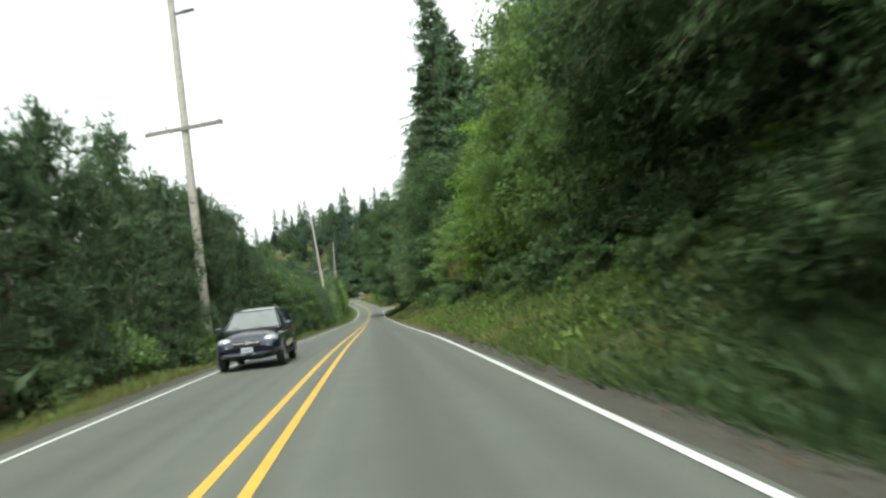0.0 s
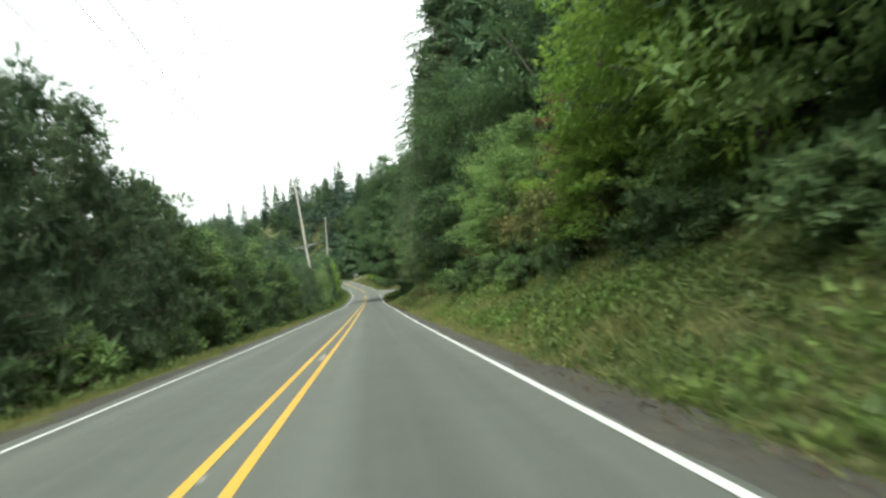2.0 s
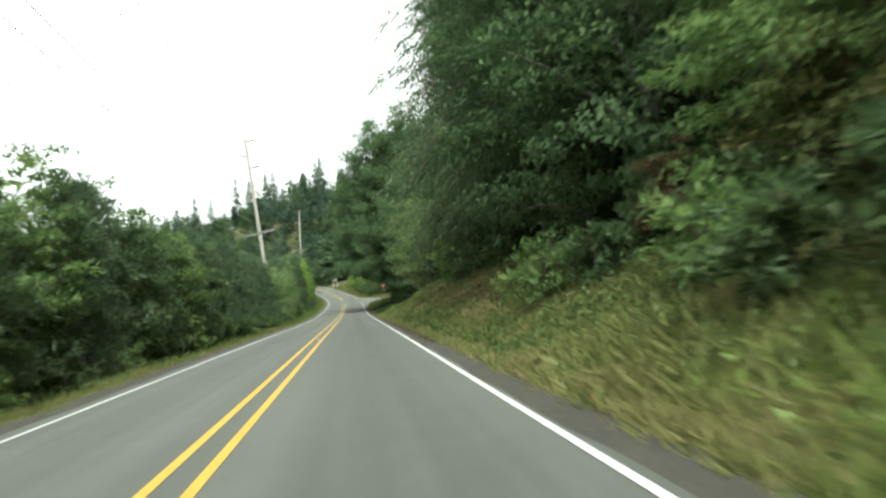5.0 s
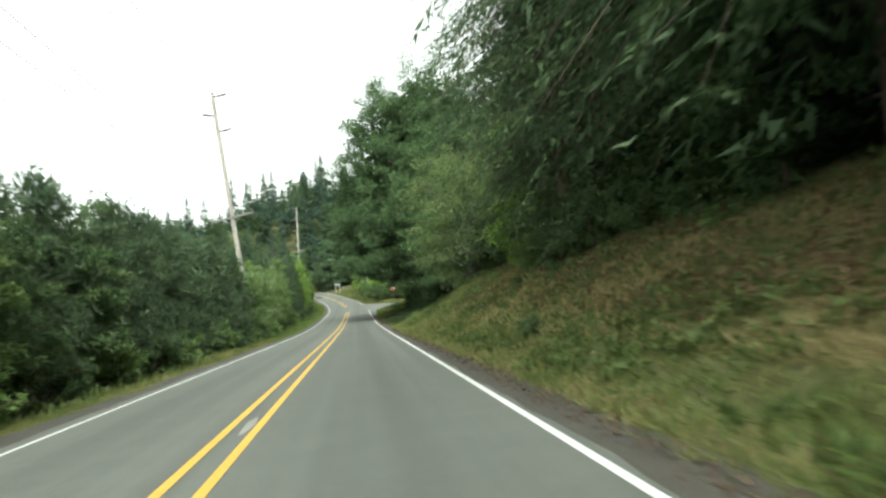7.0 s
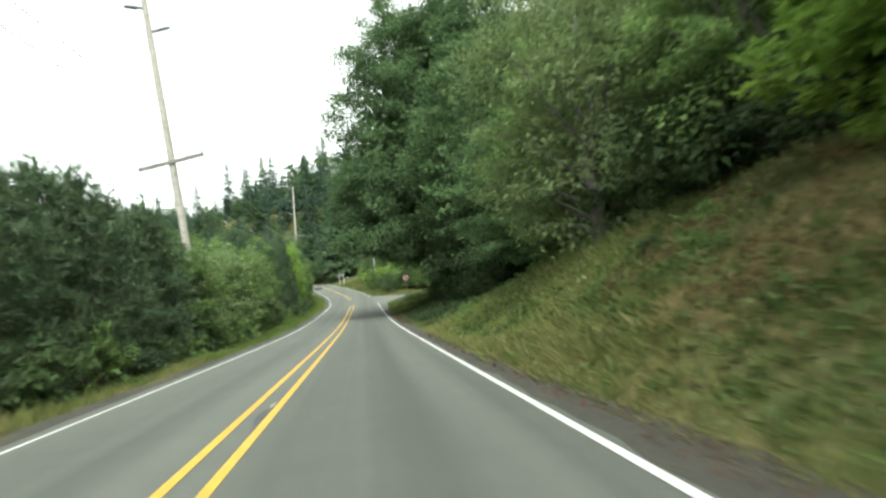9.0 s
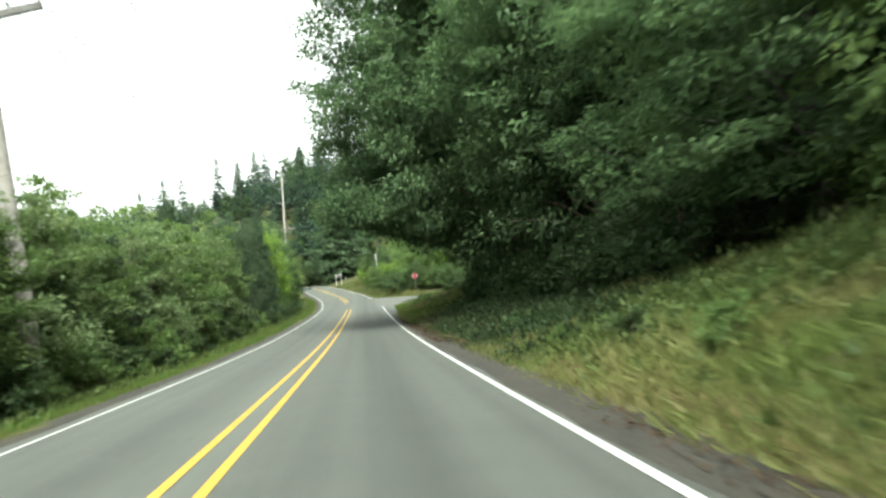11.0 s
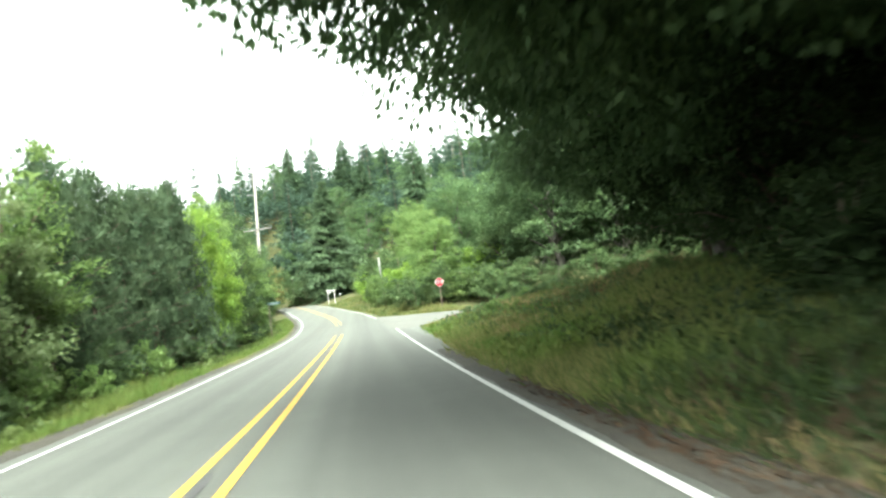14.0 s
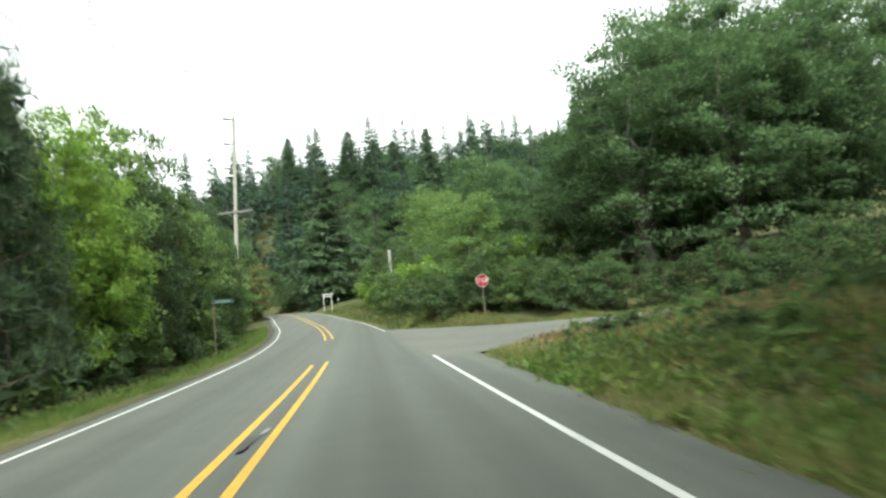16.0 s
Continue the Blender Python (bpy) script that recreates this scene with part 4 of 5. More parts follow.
for key, x, y, top, radius in (
    ("alder", 8.5, 242.5, 10.4, 3.4), ("alder_tall", 20.6, 239.0, 19.6, 6.6), ("alder_tall", 27.5, 238.5, 22.5, 6.4), ("alder_tall", 34.5, 240.5, 23.0, 6.6),
    ("cone_fir", -4.8, 324.0, 32.8, 9.4), ("fir", 16.8, 340.0, 43.6, 6.4), ("alder", 12.6, 291.0, 20.4, 5.0), ("alder", 19.0, 290.0, 21.8, 5.4), ("alder_tall", 26.0, 288.0, 22.0, 6.0),
    ("fir", 0.4, 400.0, 61.0, 6.6), ("fir", -17.0, 402.0, 60.5, 6.0), ("fir", 13.6, 402.0, 57.5, 6.2), ("fir", 5.0, 372.0, 47.0, 6.0),
):
    grow(key, x, y, top, radius)

put("hemlock", 8.5, 112.6, 1.0, turn=40.0, wide=0.78)
for x, y, key, s, turn in ((9.3, 111.0, "bush_light", 0.62, 10.0), (9.9, 114.5, "bush_b", 0.6, 80.0), (8.7, 116.5, "bush_light", 0.5, 150.0), (9.4, 106.0, "bush_b", 0.5, 220.0), (9.6, 101.5, "bush_light", 0.5, 300.0), (7.7, 111.2, "bush_b", 0.52, 30.0), (7.4, 114.0, "bush_light", 0.45, 200.0), (8.2, 109.2, "bush", 0.45, 100.0)):
    put(key, x, y, s, turn=turn)

# ---- the far hillside ----
for k in range(46):
    x = -34 + 3.9 * k + rng.uniform(-2, 2)
    put(("far_fir", "fir_b", "far_fir_b", "far_fir", "far_fir")[k % 5], x, 440 + 18 * rng.uniform() + 8 * math.sin(k * 1.3), rng.choice((0.42, 0.6, 0.75, 0.9, 1.1)))
for k in range(160):
    y = 282 + 150 * rng.uniform() ** 0.9
    x = -60 + 170 * rng.uniform()
    if abs(x - float(road_x(y))) < 8 or (y < 336 and -14 < x < 24):
        continue
    key = ("far_fir", "far_fir_b", "far_fir")[k % 3] if k % 5 < 2 else ("far_leaf", "far_leaf_b")[k % 2]
    put(key, x, y, rng.uniform(0.6, 1.2))
for k in range(70):
    y = rng.uniform(286, 415)
    x = rng.uniform(-75, 5)
    if abs(x - float(road_x(y))) > 8 and not (y < 336 and x > -14):
        put(("far_leaf", "far_leaf_b", "far_fir", "far_leaf")[k % 4], x, y, rng.uniform(0.6, 1.1))

# the wooded slope behind the left row
for k in range(48):
    x = -128 + 2.0 * k + rng.uniform(-1.2, 1.2)
    top = float(np.interp(x, [-128, -97, -80, -66, -54, -30], [51, 50, 51.5, 46, 51, 52])) + rng.uniform(-3.5, 1.0)
    grow(("far_fir", "far_leaf", "far_fir", "far_fir", "far_leaf_b")[k % 5], x, 432 + rng.uniform(-8, 14), top, rng.uniform(3.2, 4.8))
for k in range(40):
    x = -112 + 2.1 * k + rng.uniform(-1.5, 1.5)
    grow(("far_leaf", "far_leaf_b", "far_fir", "back_tree")[k % 4], x, 352 + rng.uniform(-6, 34), rng.uniform(27, 34), rng.uniform(4.5, 6.0))
for k in range(34):
    y = 298 + 1.7 * k
    x = float(road_x(y)) - rng.uniform(13, 46)
    grow(("far_leaf", "back_tree", "far_leaf_b")[k % 3], x, y, gz(x, y) + rng.uniform(8, 13), rng.uniform(4.2, 5.6))


def woods_geo(n, seed):
    """Many simple firs and round trees in one mesh, for the far ridge."""
    r = np.random.default_rng(seed)
    firs = [fir_geo(100 + k, 18 + 3 * k, 5.6, 13, 4, 0.35, gap=0.18, dense=5, taper=1.0)[1] for k in range(3)]
    rounds = [broadleaf_geo(200 + k, 12, 5.2, 0.2, 44, 30, 0.78, clump_r=0.26)[1] for k in range(3)]
    out = []
    while len(out) < n:
        x, y = r.uniform(-190, 190), r.uniform(300, 500)
        if abs(x - float(road_x(y))) < 12 or (y < 336 and -16 < x < 24) or (x < -60 and y < 400) or (x > 40 and y < 330):
            continue
        ridge = y > 425
        v, q = (firs if r.uniform() < (0.7 if ridge else 0.4) else rounds)[r.integers(0, 3)]
        a, sc = r.uniform(0, 6.28), r.uniform(0.5, 1.2)
        c, s_ = math.cos(a) * sc, math.sin(a) * sc
        w = np.stack([v[:, 0] * c - v[:, 1] * s_ + x, v[:, 0] * s_ + v[:, 1] * c + y, v[:, 2] * sc + gz(x, y)], -1)
        out.append((w, q))
    return join_geo(out)


v, q = woods_geo(400, 5)
far_woods = mesh_obj("far_woods", v, q, L_FARFIR)
tagged(far_woods, "dense dark conifer woods on the far hillside", "woods", kind="stuff")


# ---- grass and ferns ----
def scatter_blades(name, n, xf, yr, size, seed, material, label, wide=0.075, per=5, lie=0.55, yf=None):
    r = np.random.default_rng(seed)
    y = r.uniform(yr[0], yr[1], n)
    x = road_x(y) + xf(r, n, y)
    if yf is not None:
        y = yf(r, n, x)
    keep = ~((np.abs(y - side_y(x)) < side_half(x) + 0.3) & (x > 2))
    keep &= ~((x > 0) & (y > 188) & (y < 216) & (x - road_x(y) < 4.35 + np.interp(y, [188, 212], [0.0, 0.95])))
    x, y = x[keep], y[keep]
    idx = np.repeat(np.arange(len(x)), per)
    m = len(idx)
    P = np.stack([x[idx], y[idx], ground_z(x, y)[idx] - 0.03], -1) + r.normal(size=(m, 3)) * np.array([0.08, 0.08, 0.0])
    ax = unit(np.array([0, 0, 1.0]) + r.normal(size=(m, 3)) * lie * np.array([1, 1, 0.3]))
    patch = 0.65 + 0.5 * np.sin(x * 1.1 + 3) * np.sin(y * 0.37) + 0.3 * np.sin(y * 0.11)
    ln = size * r.uniform(0.5, 1.4, m) * np.clip(patch[idx], 0.62, 1.3)
    v, q = leaves(P, ax, unit(r.normal(size=(m, 3)) * np.array([1, 1, 0.2])), ln, ln * wide)
    ob = mesh_obj(name, v, q, material)
    return tagged(ob, label, "grass" if "grass" in name else "undergrowth", kind="stuff")


scatter_blades("verge_grass", 10000, lambda r, n, y: -r.uniform(4.45, 6.6, n), (0, 146), 0.32, 11, L_GRASS, "dry olive grass on the narrow verge")
scatter_blades("verge_grass", 16000, lambda r, n, y: -4.35 - r.uniform(0, 1, n) * np.interp(y, [150, 160, 200, 207], [2.6, 4.4, 4.2, 2.6]), (140, 264), 0.36, 21, L_VERGE, "bright green grass on the wide verge")
# Grass under the trees and around the maple is coloured darker for shade.
for y0, y1, n, m_, txt in ((1, 11, 3600, L_SHADE, "green grass under the trees, coloured dark for shade"), (9, 17, 2500, L_FERN, "green grass at the edge of the shade"), (13, 42, 5000, L_FERN, "green grass below the alders"), (19, 42, 4000, L_GRASS, "dry and green grass below the alders"), (44, 70, 6500, L_LUSH, "fresh green grass on the bank"), (38, 130, 32000, L_GRASS, "long green and dry grass on the cut bank"), (126, 152, 8500, L_LUSH, "long fresh green grass before the big maple"), (146, 175, 6500, L_SHADE, "green grass below the big maple, coloured dark for shade"), (150, 174, 2200, L_LITTER, "dead brown stalks below the big maple"), (172, 181, 2600, L_FERN, "green grass beside the big maple, coloured darker for shade"), (175, 221, 16500, L_LUSH, "fresh green grass on the low bank")):
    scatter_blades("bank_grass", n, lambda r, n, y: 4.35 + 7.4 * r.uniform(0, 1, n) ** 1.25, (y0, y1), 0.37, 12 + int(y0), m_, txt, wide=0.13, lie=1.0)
scatter_blades("dry_grass", 15000, lambda r, n, y: 6.0 + 4.8 * r.uniform(0, 1, n), (87, 121), 0.38, 23, L_STRAW, "straw-brown dry grass on the steep bank", wide=0.11, lie=1.0)
scatter_blades("dry_grass", 8000, lambda r, n, y: 5.9 + 6.5 * r.uniform(0, 1, n), (188, 213), 0.38, 24, L_STRAW, "straw-brown dry grass near the junction", wide=0.11, lie=1.0)
scatter_blades("dry_grass", 5000, lambda r, n, y: 4.35 + 0.7 * r.uniform(0, 1, n), (40, 215), 0.28, 25, L_STRAW, "straw-coloured grass along the gravel edge", wide=0.09)
def scatter_litter(name, n, yr, seed, label):
    """Fallen leaves lying flat along the gravel edge."""
    r = np.random.default_rng(seed)
    y = r.uniform(yr[0], yr[1], n)
    d = 3.95 + np.abs(r.normal(size=n)) * 0.55
    x = road_x(y) + d
    z = np.maximum(ground_z(x, y), road_z(y) + np.interp(d, [3.9, 4.15, 4.5, 4.95], [-0.03, -0.025, -0.03, -0.25])) + r.uniform(0.004, 0.03, n)
    ax = unit(r.normal(size=(n, 3)) * np.array([1, 1, 0.15]))
    ln = r.uniform(0.05, 0.11, n)
    v, q = leaves(np.stack([x, y, z], -1), ax, unit(np.array([0, 0, 1.0]) + r.normal(size=(n, 3)) * 0.2), ln, ln * 0.8, True)
    return tagged(mesh_obj(name, v, q, L_LITTER), label, "leaf litter", kind="stuff")


scatter_litter("leaf_litter", 3200, (156, 179), 31, "rust-brown fallen leaves along the gravel edge")
scatter_litter("leaf_litter", 900, (4, 40), 32, "brown fallen leaves along the gravel edge")
scatter_litter("leaf_litter", 3000, (86, 140), 33, "scattered brown leaves along the gravel edge")
scatter_blades("corner_grass", 3000, lambda r, n, y: r.uniform(4.3, 8.5, n), (212, 222), 0.45, 26, L_STRAW, "straw-coloured grass at the junction corner", wide=0.08)
scatter_blades("corner_grass", 7000, lambda r, n, y: r.uniform(5.5, 46, n), (230, 232), 0.42, 27, L_GRASS, "dry and green grass along the side road", wide=0.09, yf=lambda r, n, x: side_y(x) + side_half(x) + 0.35 + 4.5 * r.uniform(0, 1, n) ** 1.4)
scatter_blades("corner_grass", 6000, lambda r, n, y: r.uniform(9, 40, n), (230, 232), 0.42, 28, L_GRASS, "dry and green grass on the near side of the side road", wide=0.09, yf=lambda r, n, x: side_y(x) - side_half(x) - 0.35 - 6.0 * r.uniform(0, 1, n) ** 1.2)
scatter_blades("corner_grass", 5000, lambda r, n, y: r.uniform(4.4, 14, n), (236, 300), 0.5, 13, L_GRASS, "dry tufted grass beyond the junction")


def scatter_clumps(name, n, xf, yr, size, seed, material, label, per=14, leaf=0.17):
    """Low leafy plants: small domes of leaves."""
    r = np.random.default_rng(seed)
    y = r.uniform(yr[0], yr[1], n)
    x = road_x(y) + xf(r, n, y)
    keep = ~((np.abs(y - side_y(x)) < side_half(x) + 0.5) & (x > 2)) & (r.uniform(0, 1, n) < 0.55 + 0.5 * np.sin(y * 0.45 + x) * np.sin(y * 0.21 - 0.6 * x))
    x, y = x[keep], y[keep]
    z = ground_z(x, y)
    sz = size * r.uniform(0.5, 1.4, len(x))
    idx = np.repeat(np.arange(len(x)), per)
    m = len(idx)
    d = rand_dirs(r, m)
    d[:, 2] = np.abs(d[:, 2])
    P = np.stack([x, y, z], -1)[idx] + d * (sz[idx] * r.uniform(0.3, 1.0, m))[:, None]
    ax = unit(d + np.array([0, 0, 0.3]) + r.normal(size=(m, 3)) * 0.6)
    nor = unit(np.array([0, 0, 1.0]) + d * 0.4 + r.normal(size=(m, 3)) * 0.4)
    ln = leaf * r.uniform(0.6, 1.5, m)
    v, q = leaves(P, ax, nor, ln, ln * 0.6)
    return tagged(mesh_obj(name, v, q, material), label, "undergrowth", kind="stuff")


# Ferns below the trees and the maple get leaves darkened for shade.
for y0, y1, n, k, m_, txt in ((0, 15, 850, 14, L_SHADE, "ferns under the trees, coloured dark for shade"), (15, 147, 7200, 34, L_FERN, "ferns and brambles on the upper bank"), (147, 182, 2300, 35, L_SHADE, "ferns below the big maple, coloured dark for shade"), (180, 203, 1100, 36, L_FERN, "ferns on the low bank")):
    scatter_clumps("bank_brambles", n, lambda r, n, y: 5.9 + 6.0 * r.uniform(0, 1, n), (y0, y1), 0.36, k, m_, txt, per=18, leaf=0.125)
# Weeds in the same stretches have that shade in their colour too.
for y0, y1, n, k, m_, txt in ((0, 12, 340, 16, L_SHADE, "low weeds under the trees, coloured dark for shade"), (15, 147, 3600, 37, L_FERN, "low green weeds at the foot of the bank"), (147, 173, 750, 38, L_SHADE, "low weeds below the big maple, coloured dark for shade"), (180, 206, 2000, 39, L_VERGE, "low bright weeds on the low bank")):
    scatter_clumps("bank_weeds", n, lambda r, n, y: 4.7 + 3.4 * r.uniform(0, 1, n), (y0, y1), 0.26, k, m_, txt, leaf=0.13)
scatter_clumps("bank_weeds", 1500, lambda r, n, y: 4.8 + 3.6 * r.uniform(0, 1, n), (40, 70), 0.32, 41, L_VERGE, "bright green weeds on the lower bank", leaf=0.14)
scatter_clumps("bank_weeds", 700, lambda r, n, y: 4.6 + 3.2 * r.uniform(0, 1, n), (13, 34), 0.34, 42, L_VERGE, "bright green weeds at the foot of the wooded bank", leaf=0.14)
scatter_clumps("dry_bracken", 1800, lambda r, n, y: 6.5 + 4.5 * r.uniform(0, 1, n), (88, 126), 0.35, 17, L_RUST, "dry brown bracken on the steep bank", per=26, leaf=0.085)
scatter_clumps("bank_brambles", 900, lambda r, n, y: 5.6 + 5.8 * r.uniform(0, 1, n), (184, 208), 0.42, 43, L_BUSH, "low green brambles on the bank near the junction", per=20, leaf=0.12)
scatter_clumps("dry_bracken", 900, lambda r, n, y: 6.5 + 4.5 * r.uniform(0, 1, n), (188, 212), 0.3, 18, L_RUST, "dry brown bracken near the junction", per=24, leaf=0.085)
scatter_clumps("verge_weeds", 3200, lambda r, n, y: -r.uniform(5.2, 7.2, n), (0, 262), 0.3, 15, L_FERN, "weeds along the foot of the roadside trees", leaf=0.14)
scatter_clumps("corner_weeds", 900, lambda r, n, y: r.uniform(4.5, 12, n), (236, 300), 0.4, 19, L_FERN, "green weeds beyond the junction", leaf=0.18)

# ---- utility poles and wires ----
def utility_pole(base, top, single, cross, cross_half=1.95, label=""):
    """A tall leaning wooden pole; single: (height, side) of arm insulators, cross: height of the crossarm."""
    b, t = Vector(base), Vector(top)
    e = new("utility_pole")
    e.location = b
    up = t - b
    n = 9
    pts = [tuple(up * (k / (n - 1))) for k in range(n)]
    pts[0] = (0, 0, -0.5)
    v, q = tube(pts, np.linspace(0.27, 0.155, n), 12)
    mesh_obj("pole", v, q, M_POLE, e, smooth=True)
    part("pole_cap", cyl_bm(up - Vector((0, 0, 0.03)), up + Vector((0, 0, 0.03)), 0.165, 0.12), M_STEEL, e)
    tips = []
    for h, side in single:
        c = up * ((h - b.z) / up.z)
        tip = c + Vector((side * 1.25, 0, 0.22))
        part("arm", cyl_bm(c, c + Vector((side * 0.55, 0, 0.10)), 0.10, 0.08), M_CERAMIC, e, "dark steel bracket")
        pts_, rad_ = [], []
        for k in range(7):
            for f_, r_ in ((0.0, 0.075), (0.25, 0.150 - 0.005 * k), (0.6, 0.128 - 0.005 * k), (0.95, 0.075)):
                s_ = 0.5 + 0.1 * (k + f_)
                pts_.append(tuple(c + Vector((side * s_, 0, 0.18 * s_))))
                rad_.append(r_)
        v, q = tube(pts_, rad_, 10)
        mesh_obj("insulator", v, q, M_CERAMIC, e, "grey ribbed post insulator", smooth=True)
        tips.append(b + tip)
    c = up * ((cross - b.z) / up.z)
    tilt_ = math.atan2(-up.x, up.z) + radians(5)
    along = Vector((math.cos(tilt_), 0, math.sin(tilt_)))
    part("crossarm", box_bm((2 * cross_half, 0.14, 0.22), c + Vector((0, -0.22, 0)), 0.012, rot=Matrix.Rotation(-tilt_, 4, "Y")), M_ARM, e, "weathered wooden crossarm")
    for sg in (-1, 1):
        part("brace", cyl_bm(c + along * (sg * 0.85) + Vector((0, -0.22, -0.05)), c + Vector((0, -0.2, -0.75)), 0.018), M_STEEL, e)
    for dx in (-1.85, -0.95, 0.95, 1.85):
        p = c + along * dx + Vector((0, -0.22, 0.07))
        bm = cyl_bm(p, p + Vector((0, 0, 0.14)), 0.018)
        cyl_bm(p + Vector((0, 0, 0.14)), p + Vector((0, 0, 0.24)), 0.055, 0.035, bm=bm)
        part("pin_insulator", bm, M_CERAMIC, e)
        tips.append(b + p + Vector((0, 0, 0.22)))
    tagged(e, label, "utility pole", "utility poles")
    return tips


t1 = utility_pole((-8.93, 40.6, gz(-8.93, 40.6)), (-9.4, 40.6, 24.5), ((23.9, 1), (21.5, -1), (18.5, 1)), 12.05, 2.08, label="tall weathered wooden utility pole beside the pine row")
t2 = utility_pole((-9.35, 155, gz(-9.35, 155)), (-11.15, 155, 21.7), ((21.3, 1), (19.5, -1), (18.0, 1)), 9.9, label="tall leaning wooden utility pole behind the bushes")
t3 = utility_pole((-13.3, 272, gz(-13.3, 272)), (-12.35, 272, 26.5), ((26.2, -1), (23.3, -1), (20.5, -1)), 15.6, label="distant grey utility pole at the bend")


def wire(a, b, sag, r=0.014, material=None):
    a, b = np.array(a), np.array(b)
    t = np.linspace(0, 1, 25)[:, None]
    p = a * (1 - t) + b * t
    p[:, 2] -= (sag * 4 * t * (1 - t))[:, 0]
    v, q = tube(p, np.full(25, r), 4)
    ob = mesh_obj("power_line", v, q, material or M_WIRE)
    return tagged(ob, "thin aluminium power line strung between poles", "wire", "power lines")


for k in range(7):
    wire(t1[k], t2[k], 2.2)
    wire(t2[k], t3[k], 2.2)

# the short pole among the bushes past the junction
post_top = Vector((3.2, 257.0, 8.2))
e = new("service_pole")
e.location = (3.2, 257.0, gz(3.2, 257.0))
hgt = post_top.z - e.location.z
v, q = tube([(0, 0, -0.4), (0, 0, hgt * 0.5), (0, 0, hgt)], (0.17, 0.15, 0.13), 12)
M_GREYPOLE = mat("pale_pole", (0.30, 0.30, 0.28), 0.8, scale=5, spread=0.2)
mesh_obj("pole", v, q, M_GREYPOLE, e, smooth=True)
part("cap", cyl_bm((0, 0, hgt), (0, 0, hgt + 0.05), 0.14, 0.1), M_STEEL, e)
tagged(e, "short pale utility pole among the bushes", "utility pole", "utility poles")
for k in (5, 6):
    wire(t3[k], post_top + Vector((0, 0.05 * (k - 5), -0.1)), 0.5, 0.004, M_CERAMIC)

# ---- signs ----
M_RED = mat("sign_red", (0.205, 0.016, 0.022), 0.45, scale=4, spread=0.1)
M_SIGNWHITE = mat("sign_white", (0.40, 0.40, 0.39), 0.5, scale=4, spread=0.06)
M_GREEN = mat("sign_green", (0.012, 0.036, 0.030), 0.5, scale=4, spread=0.1)
M_SIGNTEXT = mat("faded_sign_text", (0.10, 0.13, 0.125), 0.6, scale=4, spread=0.1)
M_POSTWOOD = mat("sign_post_wood", (0.13, 0.105, 0.08), 0.9, scale=8, spread=0.3, bump=0.4)
M_WHITEWOOD = mat("white_painted_wood", (0.44, 0.44, 0.42), 0.7, scale=8, spread=0.12, bump=0.2)


def octagon(r, depth, y):
    bm = bmesh.new()
    vs = [bm.verts.new((r * math.cos(math.pi / 8 + k * math.pi / 4), y, r * math.sin(math.pi / 8 + k * math.pi / 4))) for k in range(8)]
    f = bm.faces.new(vs)
    g = bmesh.ops.extrude_face_region(bm, geom=[f])
    bmesh.ops.translate(bm, verts=[x for x in g["geom"] if isinstance(x, bmesh.types.BMVert)], vec=(0, depth, 0))
    return bm


stop = new("stop_sign")
stop_z = gz(7.74, 234.0)
stop.matrix_basis = pose(7.74, 234.0, stop_z, 0, 0, 6)
zc = 3.24 - stop_z
part("post", box_bm((0.065, 0.065, zc + 0.75), (0, 0.035, (zc + 0.75) / 2 - 0.35), 0.01), M_POSTWOOD, stop, "weathered sign post")
plate = part("plate", octagon(0.415, 0.006, -0.010), M_SIGNWHITE, stop, "white octagonal sign rim")
plate.location = (0, 0, zc)
face = part("red_face", octagon(0.392, 0.003, -0.014), M_RED, plate)
face.location = (0, 0, 0)
fc = bpy.data.curves.new("stop_text", "FONT")
fc.body = "STOP"
fc.size = 0.36
fc.align_x, fc.align_y = "CENTER", "CENTER"
fc.extrude = 0.001
tmp = bpy.data.objects.new("stop_text", fc)
scene.collection.objects.link(tmp)
me = bpy.data.meshes.new_from_object(tmp.evaluated_get(bpy.context.evaluated_depsgraph_get()))
bpy.data.objects.remove(tmp)
me.materials.clear()
me.materials.append(M_SIGNWHITE)
letters = new("lettering", me)
letters.parent = plate
letters.matrix_basis = pose(0, -0.019, 0, 90, 0, 0)
for zz in (-0.25, 0.25):
    b_ = part("bolt", cyl_bm((0, -0.02, zz), (0, -0.012, zz), 0.012, n=8), M_STEEL, plate)
tagged(stop, "red octagonal stop sign on a thin post", "stop sign")

name_sign = new("street_name_sign")
nz = gz(-6.8, 225.0)
name_sign.matrix_basis = pose(-6.8, 225.0, nz, 0, 0, 12)
h_ = 2.72 - nz
part("post", cyl_bm((0, 0, -0.3), (0, 0, h_), 0.03), M_POSTWOOD, name_sign)
blade = part("blade", box_bm((1.02, 0.012, 0.22), (0.42, 0, h_ + 0.08), 0.003), M_GREEN, name_sign, "green street name blade")
part("text_bar", box_bm((0.72, 0.004, 0.09), (0.44, -0.010, h_ + 0.08)), M_SIGNTEXT, blade)
tagged(name_sign, "green street name sign on a thin post by the hedge", "street sign")

# white frame past the bend
fx, fy = -4.6, 300.0
fz = gz(fx, fy)
frame_stand = new("sign_frame")
frame_stand.matrix_basis = pose(fx, fy, fz, 0, 0, 10)
tall = 7.25 - fz
for px_ in (-0.6, 0.55):
    part("post", box_bm((0.10, 0.10, tall + 0.4), (px_, 0, tall / 2 - 0.2), 0.01), M_WHITEWOOD, frame_stand)
part("top_beam", box_bm((1.66, 0.12, 0.12), (-0.02, 0, tall + 0.04), 0.012), M_WHITEWOOD, frame_stand)
